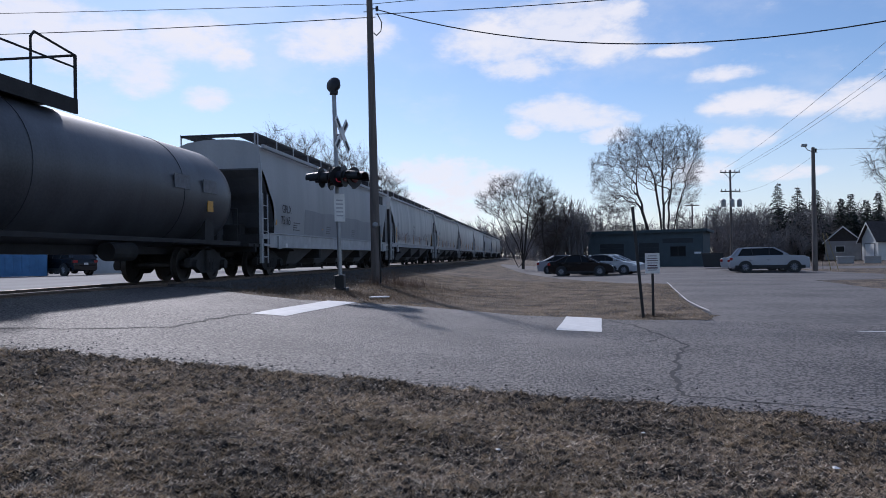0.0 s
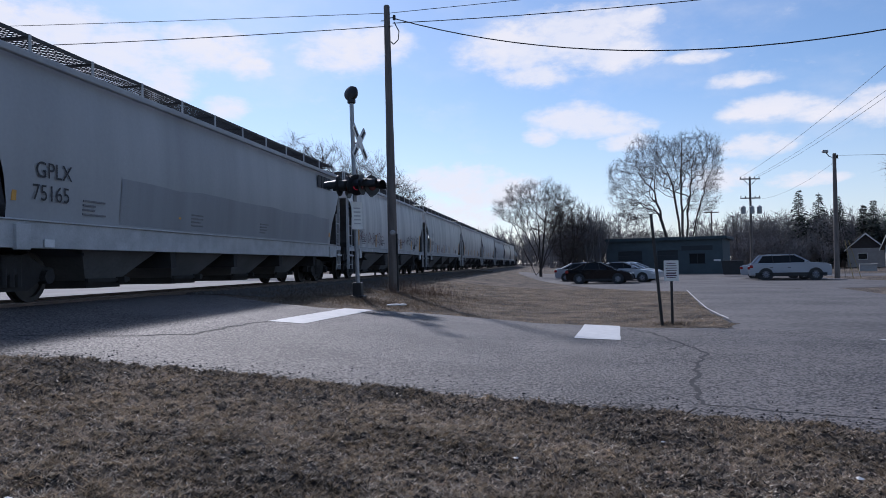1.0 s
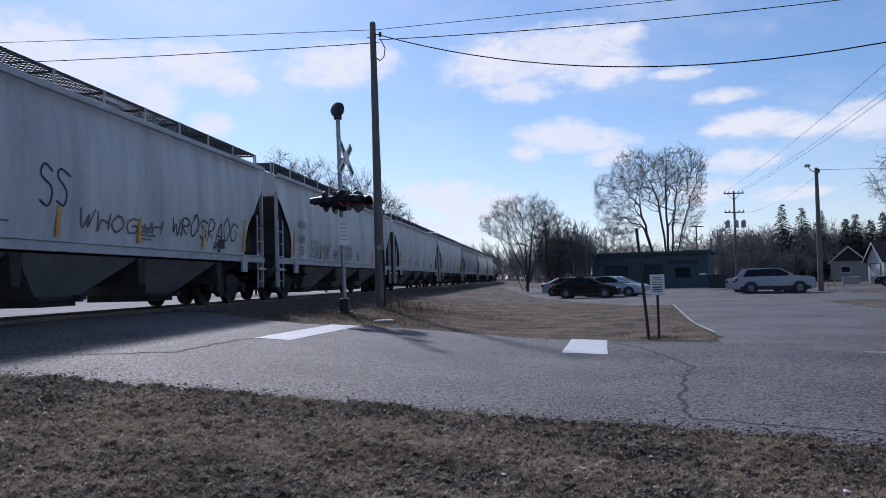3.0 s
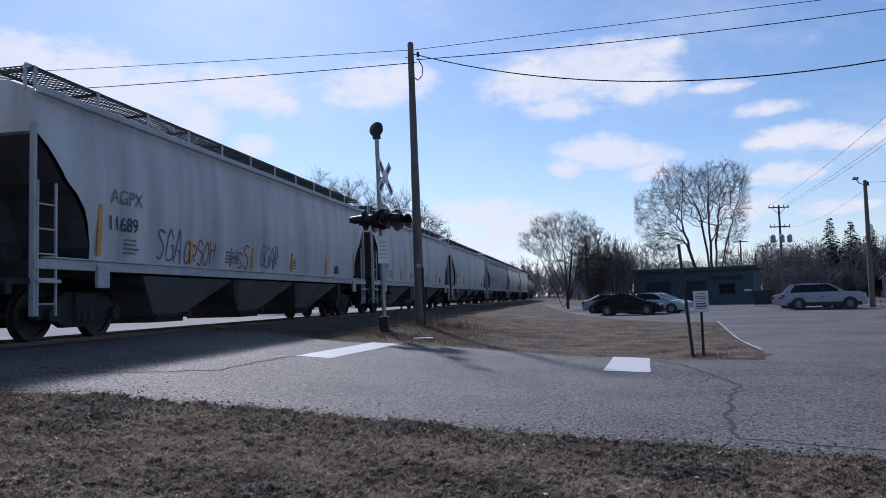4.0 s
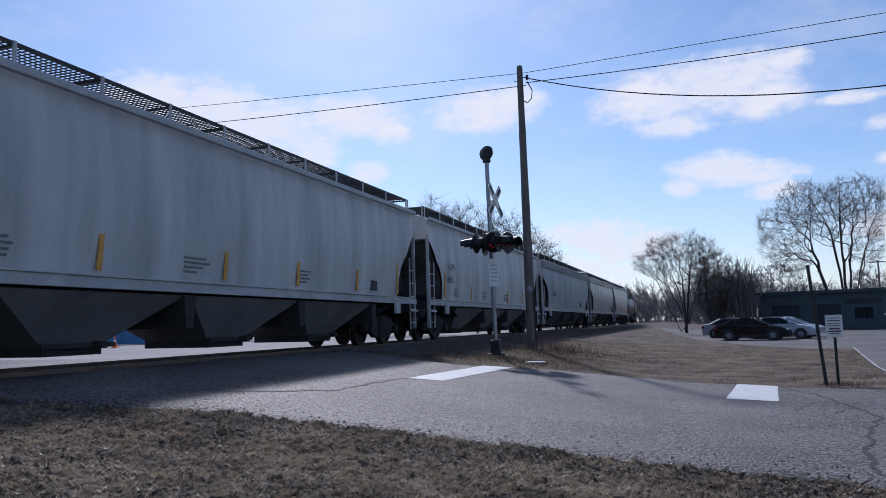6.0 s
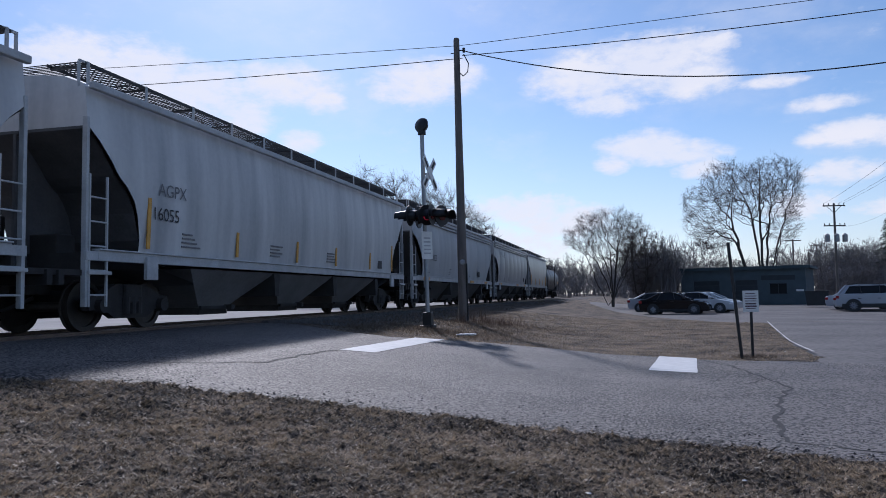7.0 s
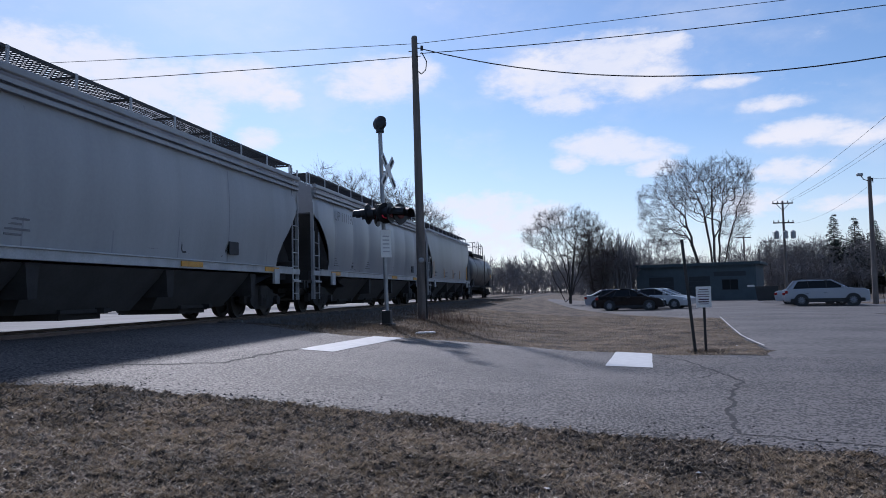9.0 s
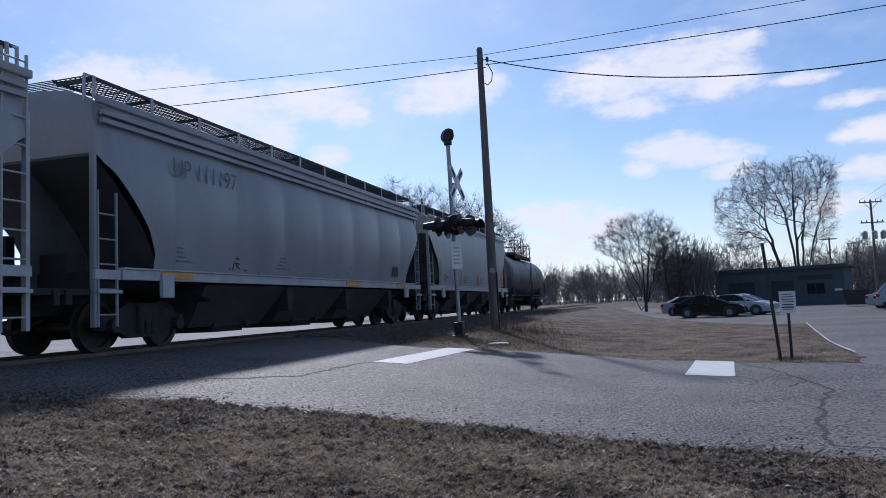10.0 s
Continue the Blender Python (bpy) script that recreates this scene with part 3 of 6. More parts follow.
# ---------------------------------------------------------------- railway
def railway():
    prof = [(-2.6, -0.30), (-2.0, -0.06), (-1.3, -0.02), (1.3, -0.02), (2.0, -0.06), (2.6, -0.30)]
    for name, u0, u1 in (("ballast_bed", 18.0, 420), ("ballast_bed", -160, 3.2)):
        verts, faces = [], []
        us = np.concatenate([np.arange(u0, min(u1, u0 + 60), 0.25), np.arange(min(u1, u0 + 60), u1, 4)]) if u0 > 0 else np.arange(u0, u1 + 0.1, 1.0)
        cross = np.arange(-2.6, 2.61, 0.2)
        for u in us:
            for c in cross:
                z = np.interp(c, [p[0] for p in prof], [p[1] for p in prof]) + RAIL_Z - 0.17
                j = noise.noise(Vector((u * 7, c * 7, 0))) * 0.035
                verts.append((*xy(u, TRACK_L + c), z + j))
        n = len(cross)
        for i in range(len(us) - 1):
            for j in range(n - 1):
                faces.append((i * n + j, i * n + j + 1, (i + 1) * n + j + 1, (i + 1) * n + j))
        tagged(raw(name, verts, faces, M["ballast"]), "dark crushed-stone ballast under the track", "ballast", kind="structure")
    for side in (-0.7175, 0.7175):
        bm = bmesh.new()
        outline = [(-0.075, -0.17), (0.075, -0.17), (0.075, -0.155), (0.012, -0.135), (0.012, -0.04), (0.036, -0.03), (0.036, -0.004), (0.028, 0), (-0.028, 0), (-0.036, -0.004), (-0.036, -0.03), (-0.012, -0.04), (-0.012, -0.135), (-0.075, -0.155)]
        prism(bm, outline, -160, 430)
        ob = part("rail", bm, M["rail"], None)
        ob.matrix_basis = Matrix.Translation((*xy(0, TRACK_L + side), RAIL_Z)) @ Matrix.Rotation(-HEAD, 4, "Z")
        tagged(ob, "rust-brown steel rail with a polished head", "rail", "rails of the track", "structure")
    track = thing("track_ties", Matrix.Translation((*xy(0, TRACK_L), RAIL_Z)) @ Matrix.Rotation(-HEAD, 4, "Z"), "dark creosoted wooden ties of the railway track", "railway ties", kind="structure")
    me = finish(boxes((-1.3, 1.3, -0.115, 0.115, -0.34, -0.165), bevel=0.01), "tie", M["tie"])
    for k in range(150):
        ob = new("tie", me)
        ob.parent = track
        ob.matrix_basis = pose(random.uniform(-0.03, 0.03), 18.3 + k * 0.55, random.uniform(-0.012, 0.01), 0, 0, random.uniform(-1, 1))


railway()


# ---------------------------------------------------------------- train
def truck(parent, x):
    """A two-axle freight truck under a car."""
    t = new("truck")
    t.parent, t.matrix_basis = parent, pose(x, 0, 0)
    for y in (-1.0, 1.0):
        s = 1 if y > 0 else -1
        bm = bmesh.new()
        prism(bm, [(-1.15, 0.38), (-1.15, 0.62), (-0.85, 0.66), (-0.45, 0.86), (0.45, 0.86), (0.85, 0.66), (1.15, 0.62), (1.15, 0.38), (0.8, 0.40), (0.45, 0.22), (-0.45, 0.22), (-0.8, 0.40)], y - 0.08, y + 0.08)
        for bx in (-0.89, 0.89):
            tube(bm, (bx, y, 0.46), (bx, y + s * 0.2, 0.46), 0.13, n=12)
        for k in (-0.18, 0, 0.18):
            tube(bm, (k, y + s * 0.1, 0.3), (k, y + s * 0.1, 0.62), 0.075, n=8)
        part("sideframe", bm, M["under"], t)
    part("bolster", boxes((-0.25, 0.25, -1.15, 1.15, 0.5, 0.86), bevel=0.04), M["under"], t)
    for ax in (-0.89, 0.89):
        bm = bmesh.new()
        for y in (-0.72, 0.72):
            s = 1 if y > 0 else -1
            m = Matrix.Translation((ax, y, 0.457)) @ Matrix.Rotation(radians(-90 * s), 4, "X")
            lathe(bm, [(0.10, -0.10), (0.12, 0.0), (0.36, 0.01), (0.37, 0.06), (0.457, 0.065), (0.457, -0.05), (0.485, -0.06), (0.485, -0.09), (0.36, -0.08), (0.35, -0.03), (0.14, -0.05)], 28, m)
        tube(bm, (ax, -1.0, 0.457), (ax, 1.0, 0.457), 0.09, n=10)
        part("wheelset", bm, M["wheel"], t, smooth=True)


def ladder(parent, x, y, z0, z1, width, material, name="ladder"):
    bm = bmesh.new()
    for dx in (-width / 2, width / 2):
        box(bm, x + dx - 0.018, x + dx + 0.018, y - 0.018, y + 0.018, z0, z1)
    z = z0 + 0.2
    while z < z1:
        tube(bm, (x - width / 2, y, z), (x + width / 2, y, z), 0.016, n=6)
        z += 0.42
    part(name, bm, material, parent)


def coupler(parent, x, s):
    bm = bmesh.new()
    box(bm, x - 0.35, x + 0.35, -0.28, 0.28, 0.68, 1.0)
    box(bm, x + s * 0.3 - 0.35, x + s * 0.3 + 0.35, -0.1, 0.1, 0.75, 0.95)
    box(bm, x + s * 0.62 - 0.16, x + s * 0.62 + 0.16, -0.19, 0.19, 0.68, 0.98, bevel=0.05)
    tube(bm, (x + s * 0.3, -0.5, 0.62), (x + s * 0.55, -0.1, 0.4), 0.035, n=6)
    tube(bm, (x + s * 0.55, -0.1, 0.4), (x + s * 0.75, 0.1, 0.55), 0.035, n=6)
    part("coupler", bm, M["under"], parent)


def lettering(parent, text, x, z, y, size, material, name="marking"):
    """Stencilled characters on the side that faces -y."""
    cu = bpy.data.curves.new(name, "FONT")
    cu.body, cu.size, cu.align_x = text, size, "LEFT"
    tmp = bpy.data.objects.new(name, cu)
    me = bpy.data.meshes.new_from_object(tmp)
    bpy.data.objects.remove(tmp)
    me.materials.append(material)
    ob = new(name, me)
    ob.parent, ob.matrix_basis = parent, pose(x, y, z, 90, 0, 0)
    return ob


def plate(parent, x0, x1, z0, z1, y, material, name="panel", lean=0.0):
    bm = bmesh.new()
    v = [bm.verts.new(c) for c in ((x0, y, z0), (x1, y, z0), (x1 + lean, y, z1), (x0 + lean, y, z1))]
    bm.faces.new(v)
    w = [bm.verts.new((c.co.x, y + 0.02, c.co.z)) for c in v]
    for i in range(4):
        bm.faces.new((v[i], v[(i + 1) % 4], w[(i + 1) % 4], w[i]))
    bmesh.ops.recalc_face_normals(bm, faces=bm.faces)
    return part(name, bm, material, parent)


def scrawl(parent, x0, z0, width, height, y_of, material, seed, letters=5, stroke=0.035):
    """A sprayed tag: looping strokes with no words."""
    rng = random.Random(seed)
    step = width / letters
    shapes = [[(0.1, 0.05), (0.2, 0.95), (0.75, 0.85), (0.6, 0.5), (0.2, 0.5), (0.85, 0.1)], [(0.85, 0.85), (0.35, 0.98), (0.2, 0.7), (0.75, 0.4), (0.6, 0.05), (0.1, 0.12)],
              [(0.05, 0.9), (0.35, 0.05), (0.5, 0.55), (0.65, 0.05), (0.95, 0.98)], [(0.9, 0.8), (0.5, 1.0), (0.12, 0.6), (0.3, 0.08), (0.8, 0.15), (0.82, 0.48), (0.5, 0.5)],
              [(0.1, 0.98), (0.2, 0.02), (0.3, 0.55), (0.8, 0.6), (0.85, 1.0), (0.9, 0.0)], [(0.15, 0.0), (0.5, 1.05), (0.9, 0.0), (0.7, 0.38), (0.28, 0.4)], [(0.5, 1.0), (0.1, 0.55), (0.45, 0.02), (0.9, 0.5), (0.55, 0.98), (0.2, 0.8)]]
    for k in range(letters):
        bm = bmesh.new()
        cx = x0 + k * step
        ctrl = [(px + rng.uniform(-0.09, 0.09), pz + rng.uniform(-0.09, 0.09)) for px, pz in rng.choice(shapes)]
        grow_k, drop = rng.uniform(0.85, 1.2), rng.uniform(-0.1, 0.1)
        ends = [ctrl[0]] + ctrl + [ctrl[-1]]
        pts = []
        for a, b, c, d in zip(ends, ends[1:], ends[2:], ends[3:]):
            for i in range(5):
                f = i / 5
                q = [0.5 * (2 * b[j] + (c[j] - a[j]) * f + (2 * a[j] - 5 * b[j] + 4 * c[j] - d[j]) * f * f + (3 * b[j] - a[j] - 3 * c[j] + d[j]) * f ** 3) for j in (0, 1)]
                pts.append((cx + step * (q[0] * 1.08 + 0.16 * q[1]), z0 + height * (q[1] * grow_k + drop)))
        for (ax, az), (bx, bz) in zip(pts, pts[1:]):
            d = math.hypot(bx - ax, bz - az) + 1e-6
            nx, nz = -(bz - az) / d * stroke / 2, (bx - ax) / d * stroke / 2
            q = [bm.verts.new((X, y_of(Z) - 0.012, Z)) for X, Z in ((ax - nx, az - nz), (bx - nx, bz - nz), (bx + nx, bz + nz), (ax + nx, az + nz))]
            bm.faces.new(q)
        part("sprayed_stroke", bm, material, parent)


def hopper(m, length, paint, seed, kind="smooth", label="", marks=(), tags=(), logo=False):
    """A covered hopper car. x runs along the track, -y is the side that the camera sees, z = 0 is the rail's top."""
    rng = random.Random(seed)
    car = thing("hopper_car", m, label, "railway car", "cars of the freight train")
    lb = length - 1.2                       # over the body's roof
    sill_z, eave, half = 1.38, 4.24, 1.55
    cut = {"ribbed": 1.5, "panelled": 1.6, "deep": 1.2, "smooth": 1.42}[kind]                              # how far the end openings reach in

    def y_side(z):
        t = (z - sill_z) / (eave - sill_z)
        return -(half - 0.10 + 0.10 * math.sin(max(0, min(1, t)) * math.pi) - 0.02 * t)

    # height of the side's lower edge against the way in from the end, for the scalloped end openings
    steps = ([0, 0.3, 0.6, 0.85, 1.0], [3.35, 3.0, 2.55, 2.15, 1.75]) if kind in ("ribbed", "panelled") else ([0, 0.22, 0.45, 0.52, 0.7, 0.86, 0.95, 1.0], [3.55, 3.3, 2.95, 2.8, 2.62, 2.36, 2.05, 1.72])

    def z_low(x):
        d = lb / 2 - abs(x)
        return sill_z if d > cut else float(np.interp(d / cut, *steps))

    cols = sorted(set([-lb / 2, lb / 2] + [s * (lb / 2 - cut - 0.012) for s in (-1, 1)] + [s * (lb / 2 - cut * k / 14) for k in range(15) for s in (-1, 1)] + list(np.linspace(-lb / 2 + cut + 0.3, lb / 2 - cut - 0.3, 82 if kind in ("ribbed", "panelled") else 26))))
    rows = 14
    bm = bmesh.new()
    grid = []
    for x in cols:
        col = []
        zl = z_low(x)
        for k in range(rows + 1):
            z = zl + (eave - zl) * k / rows
            bulge = 0.0
            if kind in ("ribbed", "panelled"):
                bulge = -0.085 * abs(math.sin((x / lb + 0.5) * math.pi * 8)) ** 0.6 * math.sin(math.pi * (z - sill_z) / (eave - sill_z)) if abs(x) < lb / 2 - 0.3 else 0
            dent = 0.006 * noise.noise(Vector((x * 0.8 + seed * 9, z * 0.7, seed)))
            col.append(bm.verts.new((x, y_side(z) + bulge + dent, z)))
        for y, z in ((-half + 0.16, eave + 0.05), (-1.0, eave + 0.2), (-0.45, eave + 0.27), (0, eave + 0.28), (0.45, eave + 0.27), (1.0, eave + 0.2), (half - 0.16, eave + 0.05)):
            col.append(bm.verts.new((x, y, z)))
        for k in range(rows, -1, -1):
            z = zl + (eave - zl) * k / rows
            col.append(bm.verts.new((x, -y_side(z), z)))
        grid.append(col)
    for a, b in zip(grid, grid[1:]):
        for k in range(len(a) - 1):
            bm.faces.new((a[k], b[k], b[k + 1], a[k + 1]))
    for ring in (grid[0], grid[-1]):
        bm.faces.new(ring)
    bmesh.ops.recalc_face_normals(bm, faces=bm.faces)
    body = part("body", bm, paint, car, smooth=True)
    # roof edge, side sill
    for s in (-1, 1):
        bm = boxes((-lb / 2, lb / 2, s * half - 0.06, s * half + 0.05, eave - 0.06, eave + 0.07), bevel=0.02)
        if kind in ("ribbed", "panelled"):
            for dz in (0.18, 0.32):
                box(bm, -lb / 2 + 0.1, lb / 2 - 0.1, s * (half + 0.0) - 0.05, s * (half + 0.0) + 0.03, eave - dz - 0.05, eave - dz + 0.03)
        part("roof_rail", bm, M["sill"] if kind == "smooth" else paint, car)
        inner = 0.25 if kind == "smooth" else 0.6
        deep = 0.46 if kind == "deep" else 0.18
        part("side_sill", boxes((-lb / 2 + inner, lb / 2 - inner, s * 1.5 - 0.05, s * 1.5 + 0.06, sill_z - deep + 0.04, sill_z + 0.04), (-lb / 2 + inner, lb / 2 - inner, s * 1.5 - 0.09, s * 1.5 + 0.10, sill_z + 0.04, sill_z + 0.07), bevel=0.008), M["sill"], car)
    # slope sheets and end walls
    for s in (-1, 1):
        edge = [(s * (lb / 2 - 3.25), 0.9), (s * (lb / 2 - cut - 0.4), 1.2)] + [(s * (lb / 2 - cut * k / 10), z_low(s * (lb / 2 - cut * k / 10)) - 0.0) for k in range(10, -1, -1)]
        bm = bmesh.new()
        under = [(x, z - 0.05) for x, z in reversed(edge)]
        loops = [[bm.verts.new((x, y, z)) for x, z in edge + under] for y in (-1.46, 1.46)]
        n = len(loops[0])
        for i in range(n):
            bm.faces.new((loops[0][i], loops[0][(i + 1) % n], loops[1][(i + 1) % n], loops[1][i]))
        bmesh.ops.recalc_face_normals(bm, faces=bm.faces)
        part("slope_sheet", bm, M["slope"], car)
        # upright web on the centre line between slope sheet and end platform
        web = [(x, z - 0.06) for x, z in edge[2:]] + [(s * (lb / 2), 1.09), (s * (lb / 2 - cut), 1.09)]
        # in the same shade-dark colour, blocks the sky seen through the opening
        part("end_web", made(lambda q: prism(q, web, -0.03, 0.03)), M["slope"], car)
        for y in (-1.47, 1.47):
            part("end_post", boxes((s * (lb / 2) - 0.035, s * (lb / 2) + 0.035, y - 0.05, y + 0.05, 0.45, 3.7), bevel=0.01), M["sill"] if paint is not M["hopper_c"] else paint, car)
        part("end_platform", boxes((s * (lb / 2 + 0.25) - 0.75, s * (lb / 2 + 0.25) + 0.45, -1.45, 1.45, 0.98, 1.08), (s * (lb / 2 + 0.55) - 0.06, s * (lb / 2 + 0.55) + 0.06, -1.5, 1.5, 0.82, 1.06), (s * (lb / 2 - 0.6) - 0.3, s * (lb / 2 - 0.6) + 0.3, -1.2, 1.2, 1.08, 1.4)), M["under"], car)
        part("brake_gear", boxes((s * (lb / 2 - 0.55) - 0.2, s * (lb / 2 - 0.55) + 0.25, -0.6, 0.2, 1.3, 1.75), (s * (lb / 2 - 0.25) - 0.1, s * (lb / 2 - 0.25) + 0.1, 0.5, 0.9, 1.3, 2.1), bevel=0.03), M["under"], car)
        for y in (-1.56, 1.56):
            ladder(car, s * (lb / 2 - 0.26), y * 0.975, 0.45, eave + 0.3 if s > 0 and kind in ("ribbed", "panelled") else 2.72, 0.44, M["sill"] if paint is not M["hopper_c"] else M["patch"])
            part("side_step", boxes((s * (lb / 2 - 0.26) - 0.28, s * (lb / 2 - 0.26) + 0.28, y - 0.03, y + 0.03, 1.0, 1.06), (s * (lb / 2 - 0.26) - 0.3, s * (lb / 2 - 0.26) + 0.3, y * 0.97 - 0.03, y * 0.97 + 0.03, 1.24, 1.4), bevel=0.006), M["sill"], car)
            part("jacking_pad", boxes((s * (lb / 2 - cut - 0.25) - 0.17, s * (lb / 2 - cut - 0.25) + 0.17, y - 0.05, y + 0.03, 0.93, 1.36), bevel=0.01), M["sill"], car)
        coupler(car, s * (length / 2 - 0.85), s)
        truck(car, s * (length / 2 - 2.35))
    # hopper bays with sloping sheets and outlet gates
    bays = 4 if kind == "deep" else 3
    span = (lb - 2 * 3.15) / bays
    for b in range(bays):
        cx = (b - (bays - 1) / 2) * span
        bm = bmesh.new()
        top = [(cx - span / 2 + 0.06, 1.2), (cx + span / 2 - 0.06, 1.2)]
        zb = 0.33
        half_gate = 0.40 * span if kind in ("ribbed", "panelled") else 0.55
        vs = []
        for x, z, w in ((top[0][0], 1.2, 1.42), (top[1][0], 1.2, 1.42), (cx + half_gate, zb, 0.75), (cx - half_gate, zb, 0.75)):
            vs.append((bm.verts.new((x, -w, z)), bm.verts.new((x, w, z))))
        for i in range(4):
            a, c = vs[i], vs[(i + 1) % 4]
            bm.faces.new((a[0], c[0], c[1], a[1]))
        bm.faces.new([v[0] for v in vs])
        bm.faces.new([v[1] for v in reversed(vs)])
        bmesh.ops.recalc_face_normals(bm, faces=bm.faces)
        # bay colours already hold the shade under the car
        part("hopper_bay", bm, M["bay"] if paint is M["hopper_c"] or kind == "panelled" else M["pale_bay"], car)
        part("bay_divider", made(lambda q: prism(q, [(cx + span / 2 - 0.16, 1.2), (cx + span / 2 + 0.16, 1.2), (cx + span / 2 + 0.10, 0.6), (cx + span / 2 - 0.10, 0.6)], -1.46, 1.46)), M["under"], car)
        part("outlet_gate", boxes((cx - 0.6, cx + 0.6, -0.8, 0.8, 0.2, 0.36), (cx - 0.75, cx + 0.75, -0.95, -0.88, 0.32, 0.4), (cx + 0.3, cx + 0.42, -1.1, -0.9, 0.3, 0.42)), M["under"], car)
    part("centre_sill", boxes((-length / 2 + 1.0, length / 2 - 1.0, -0.2, 0.2, 0.75, 1.1)), M["under"], car)
    # roof walkway of open grating, on posts, with a crossover at each end
    zw = eave + 0.47
    wl = lb / 2 - 0.1
    y_in, y_out = 0.56, 1.3
    beam = finish(boxes((-wl, wl, -0.01, 0.01, -0.045, 0.012)), "walkway_beam", M["bay"])
    for yy in (-y_out, -y_in, y_in, y_out):
        ob = new("walkway_beam", beam)
        ob.parent, ob.matrix_basis = car, pose(0, yy, zw)
    verts, faces = [], []

    def bar(x0, x1, y0, y1, deep):
        k = len(verts)
        verts.extend([(x, y, z) for z in (zw - deep, zw) for x, y in ((x0, y0), (x1, y0), (x1, y1), (x0, y1))])
        faces.extend([(k, k + 3, k + 2, k + 1), (k + 4, k + 5, k + 6, k + 7), (k, k + 1, k + 5, k + 4), (k + 1, k + 2, k + 6, k + 5), (k + 2, k + 3, k + 7, k + 6), (k + 3, k, k + 4, k + 7)])

    for s in (-1, 1):
        for k in range(int(2 * wl / 0.095)):
            bar(-wl + 0.095 * k, -wl + 0.095 * k + 0.013, min(s * y_in, s * y_out), max(s * y_in, s * y_out), 0.018)
        for k in range(1, 7):
            yy = s * (y_in + (y_out - y_in) * k / 7)
            bar(-wl, wl, yy - 0.006, yy + 0.006, 0.013)
        for k in range(9):
            xx = s * (wl - 0.6 * k / 8)
            bar(xx - 0.008, xx + 0.008, -y_in, y_in, 0.014)
    g = raw("walkway_grating", verts, faces, M["bay"])
    g.parent = car
    tagged(g, kind="stuff")
    n = 11
    post = finish(boxes((-0.03, 0.03, -0.012, 0.012, -0.02, zw - eave + 0.012)), "walkway_post", M["sill"])
    brace = finish(boxes((-0.025, 0.025, -y_out, -y_in, -0.075, -0.032)), "walkway_brace", M["bay"])
    for k in range(n + 1):
        x = -wl + 0.1 + 2 * (wl - 0.1) * k / n
        for yy in (-y_out - 0.024, y_out + 0.024):
            ob = new("walkway_post", post)
            ob.parent, ob.matrix_basis = car, pose(x, yy, eave)
        for yy in (0, y_in + y_out):
            ob = new("walkway_brace", brace)
            ob.parent, ob.matrix_basis = car, pose(x, yy, zw)
    for s in (-1, 1):
        part("end_stanchion", boxes((s * (lb / 2 + 0.0) - 0.02, s * (lb / 2 + 0.0) + 0.02, -y_out - 0.02, -y_out + 0.02, eave, zw - 0.03), (min(s * wl, s * lb / 2), max(s * wl, s * lb / 2) + 0.02, -y_out - 0.02, -y_out + 0.02, zw - 0.03, zw + 0.01)), M["sill"], car)
    for k in range(6):
        part("roof_hatch", boxes((-lb / 2 + 0.6 + k * (lb - 1.2) / 6, -lb / 2 + 0.5 + (k + 1) * (lb - 1.2) / 6, -0.35, 0.35, eave + 0.27, eave + 0.38), bevel=0.03), paint, car)
    # overpainted patches that follow the side
    def patch(x0, x1, z0, z1, material, name="paint_patch"):
        verts, faces, n, k = [], [], 12, 8
        for i in range(n + 1):
            for j in range(k + 1):
                x, z = x0 + (x1 - x0) * i / n, z0 + (z1 - z0) * j / k
                if j == k:
                    z += 0.12 * noise.noise(Vector((x * 0.7, seed, 0)))
                verts.append((x, y_side(z) - 0.011, z))
        for i in range(n):
            for j in range(k):
                a = i * (k + 1) + j
                faces.append((a, a + k + 1, a + k + 2, a + 1))
        ob = raw(name, verts, faces, material, True)
        ob.parent = car

    if kind in ("ribbed", "panelled"):
        for k in range(1, 8):
            x = lb * (k / 8 - 0.5)
            patch(x - 0.022, x + 0.022, max(1.45, z_low(x) + 0.05), eave - 0.45, M["patch"], "panel_seam")
    if kind == "deep":
        patch(-lb / 2 + 4.4, lb / 2 - 1.5, 1.5, 2.45, M["patch"])
        patch(lb / 2 - 0.98, lb / 2 - 0.14, 3.6, 4.1, M["sill"])
    # stencilled data, route markers
    for text, x, z, size, ink in marks:
        lettering(car, text, x, z, y_side(z + size / 2) - 0.02 - (0.08 if kind in ("ribbed", "panelled") else 0), size, M[ink])
    for k in range(3):
        x = -lb / 2 + lb * (0.14 + 0.22 * k) + rng.uniform(-0.4, 0.4)
        for j in range(4):
            z = 1.62 + 0.085 * j
            w = rng.uniform(0.35, 0.75)
            plate(car, x, x + w, z, z + 0.035, y_side(z) - 0.022, M["faint"], "stencil_line")
    if kind == "smooth":
        for x in [-lb / 2 + q for q in (1.56, 4.9, 8.15, 10.95, 14.1, lb - 1.62)]:
            tall = 2.5 if abs(x) > lb / 2 - 1.7 else 2.1
            plate(car, x, x + 0.1, 1.52, tall, y_side(tall) - 0.012, M["amber"], "route_marker", lean=0.05)
        x = -lb / 2 + 15.1
        plate(car, x, x + 0.42, 1.58, 1.88, y_side(1.55) - 0.03, M["ink"], "data_panel")
    elif kind in ("ribbed", "panelled"):
        x = -lb / 2 + 13.95
        plate(car, x, x + 0.5, 1.65, 1.98, y_side(1.7) - 0.085, M["ink"], "data_panel")
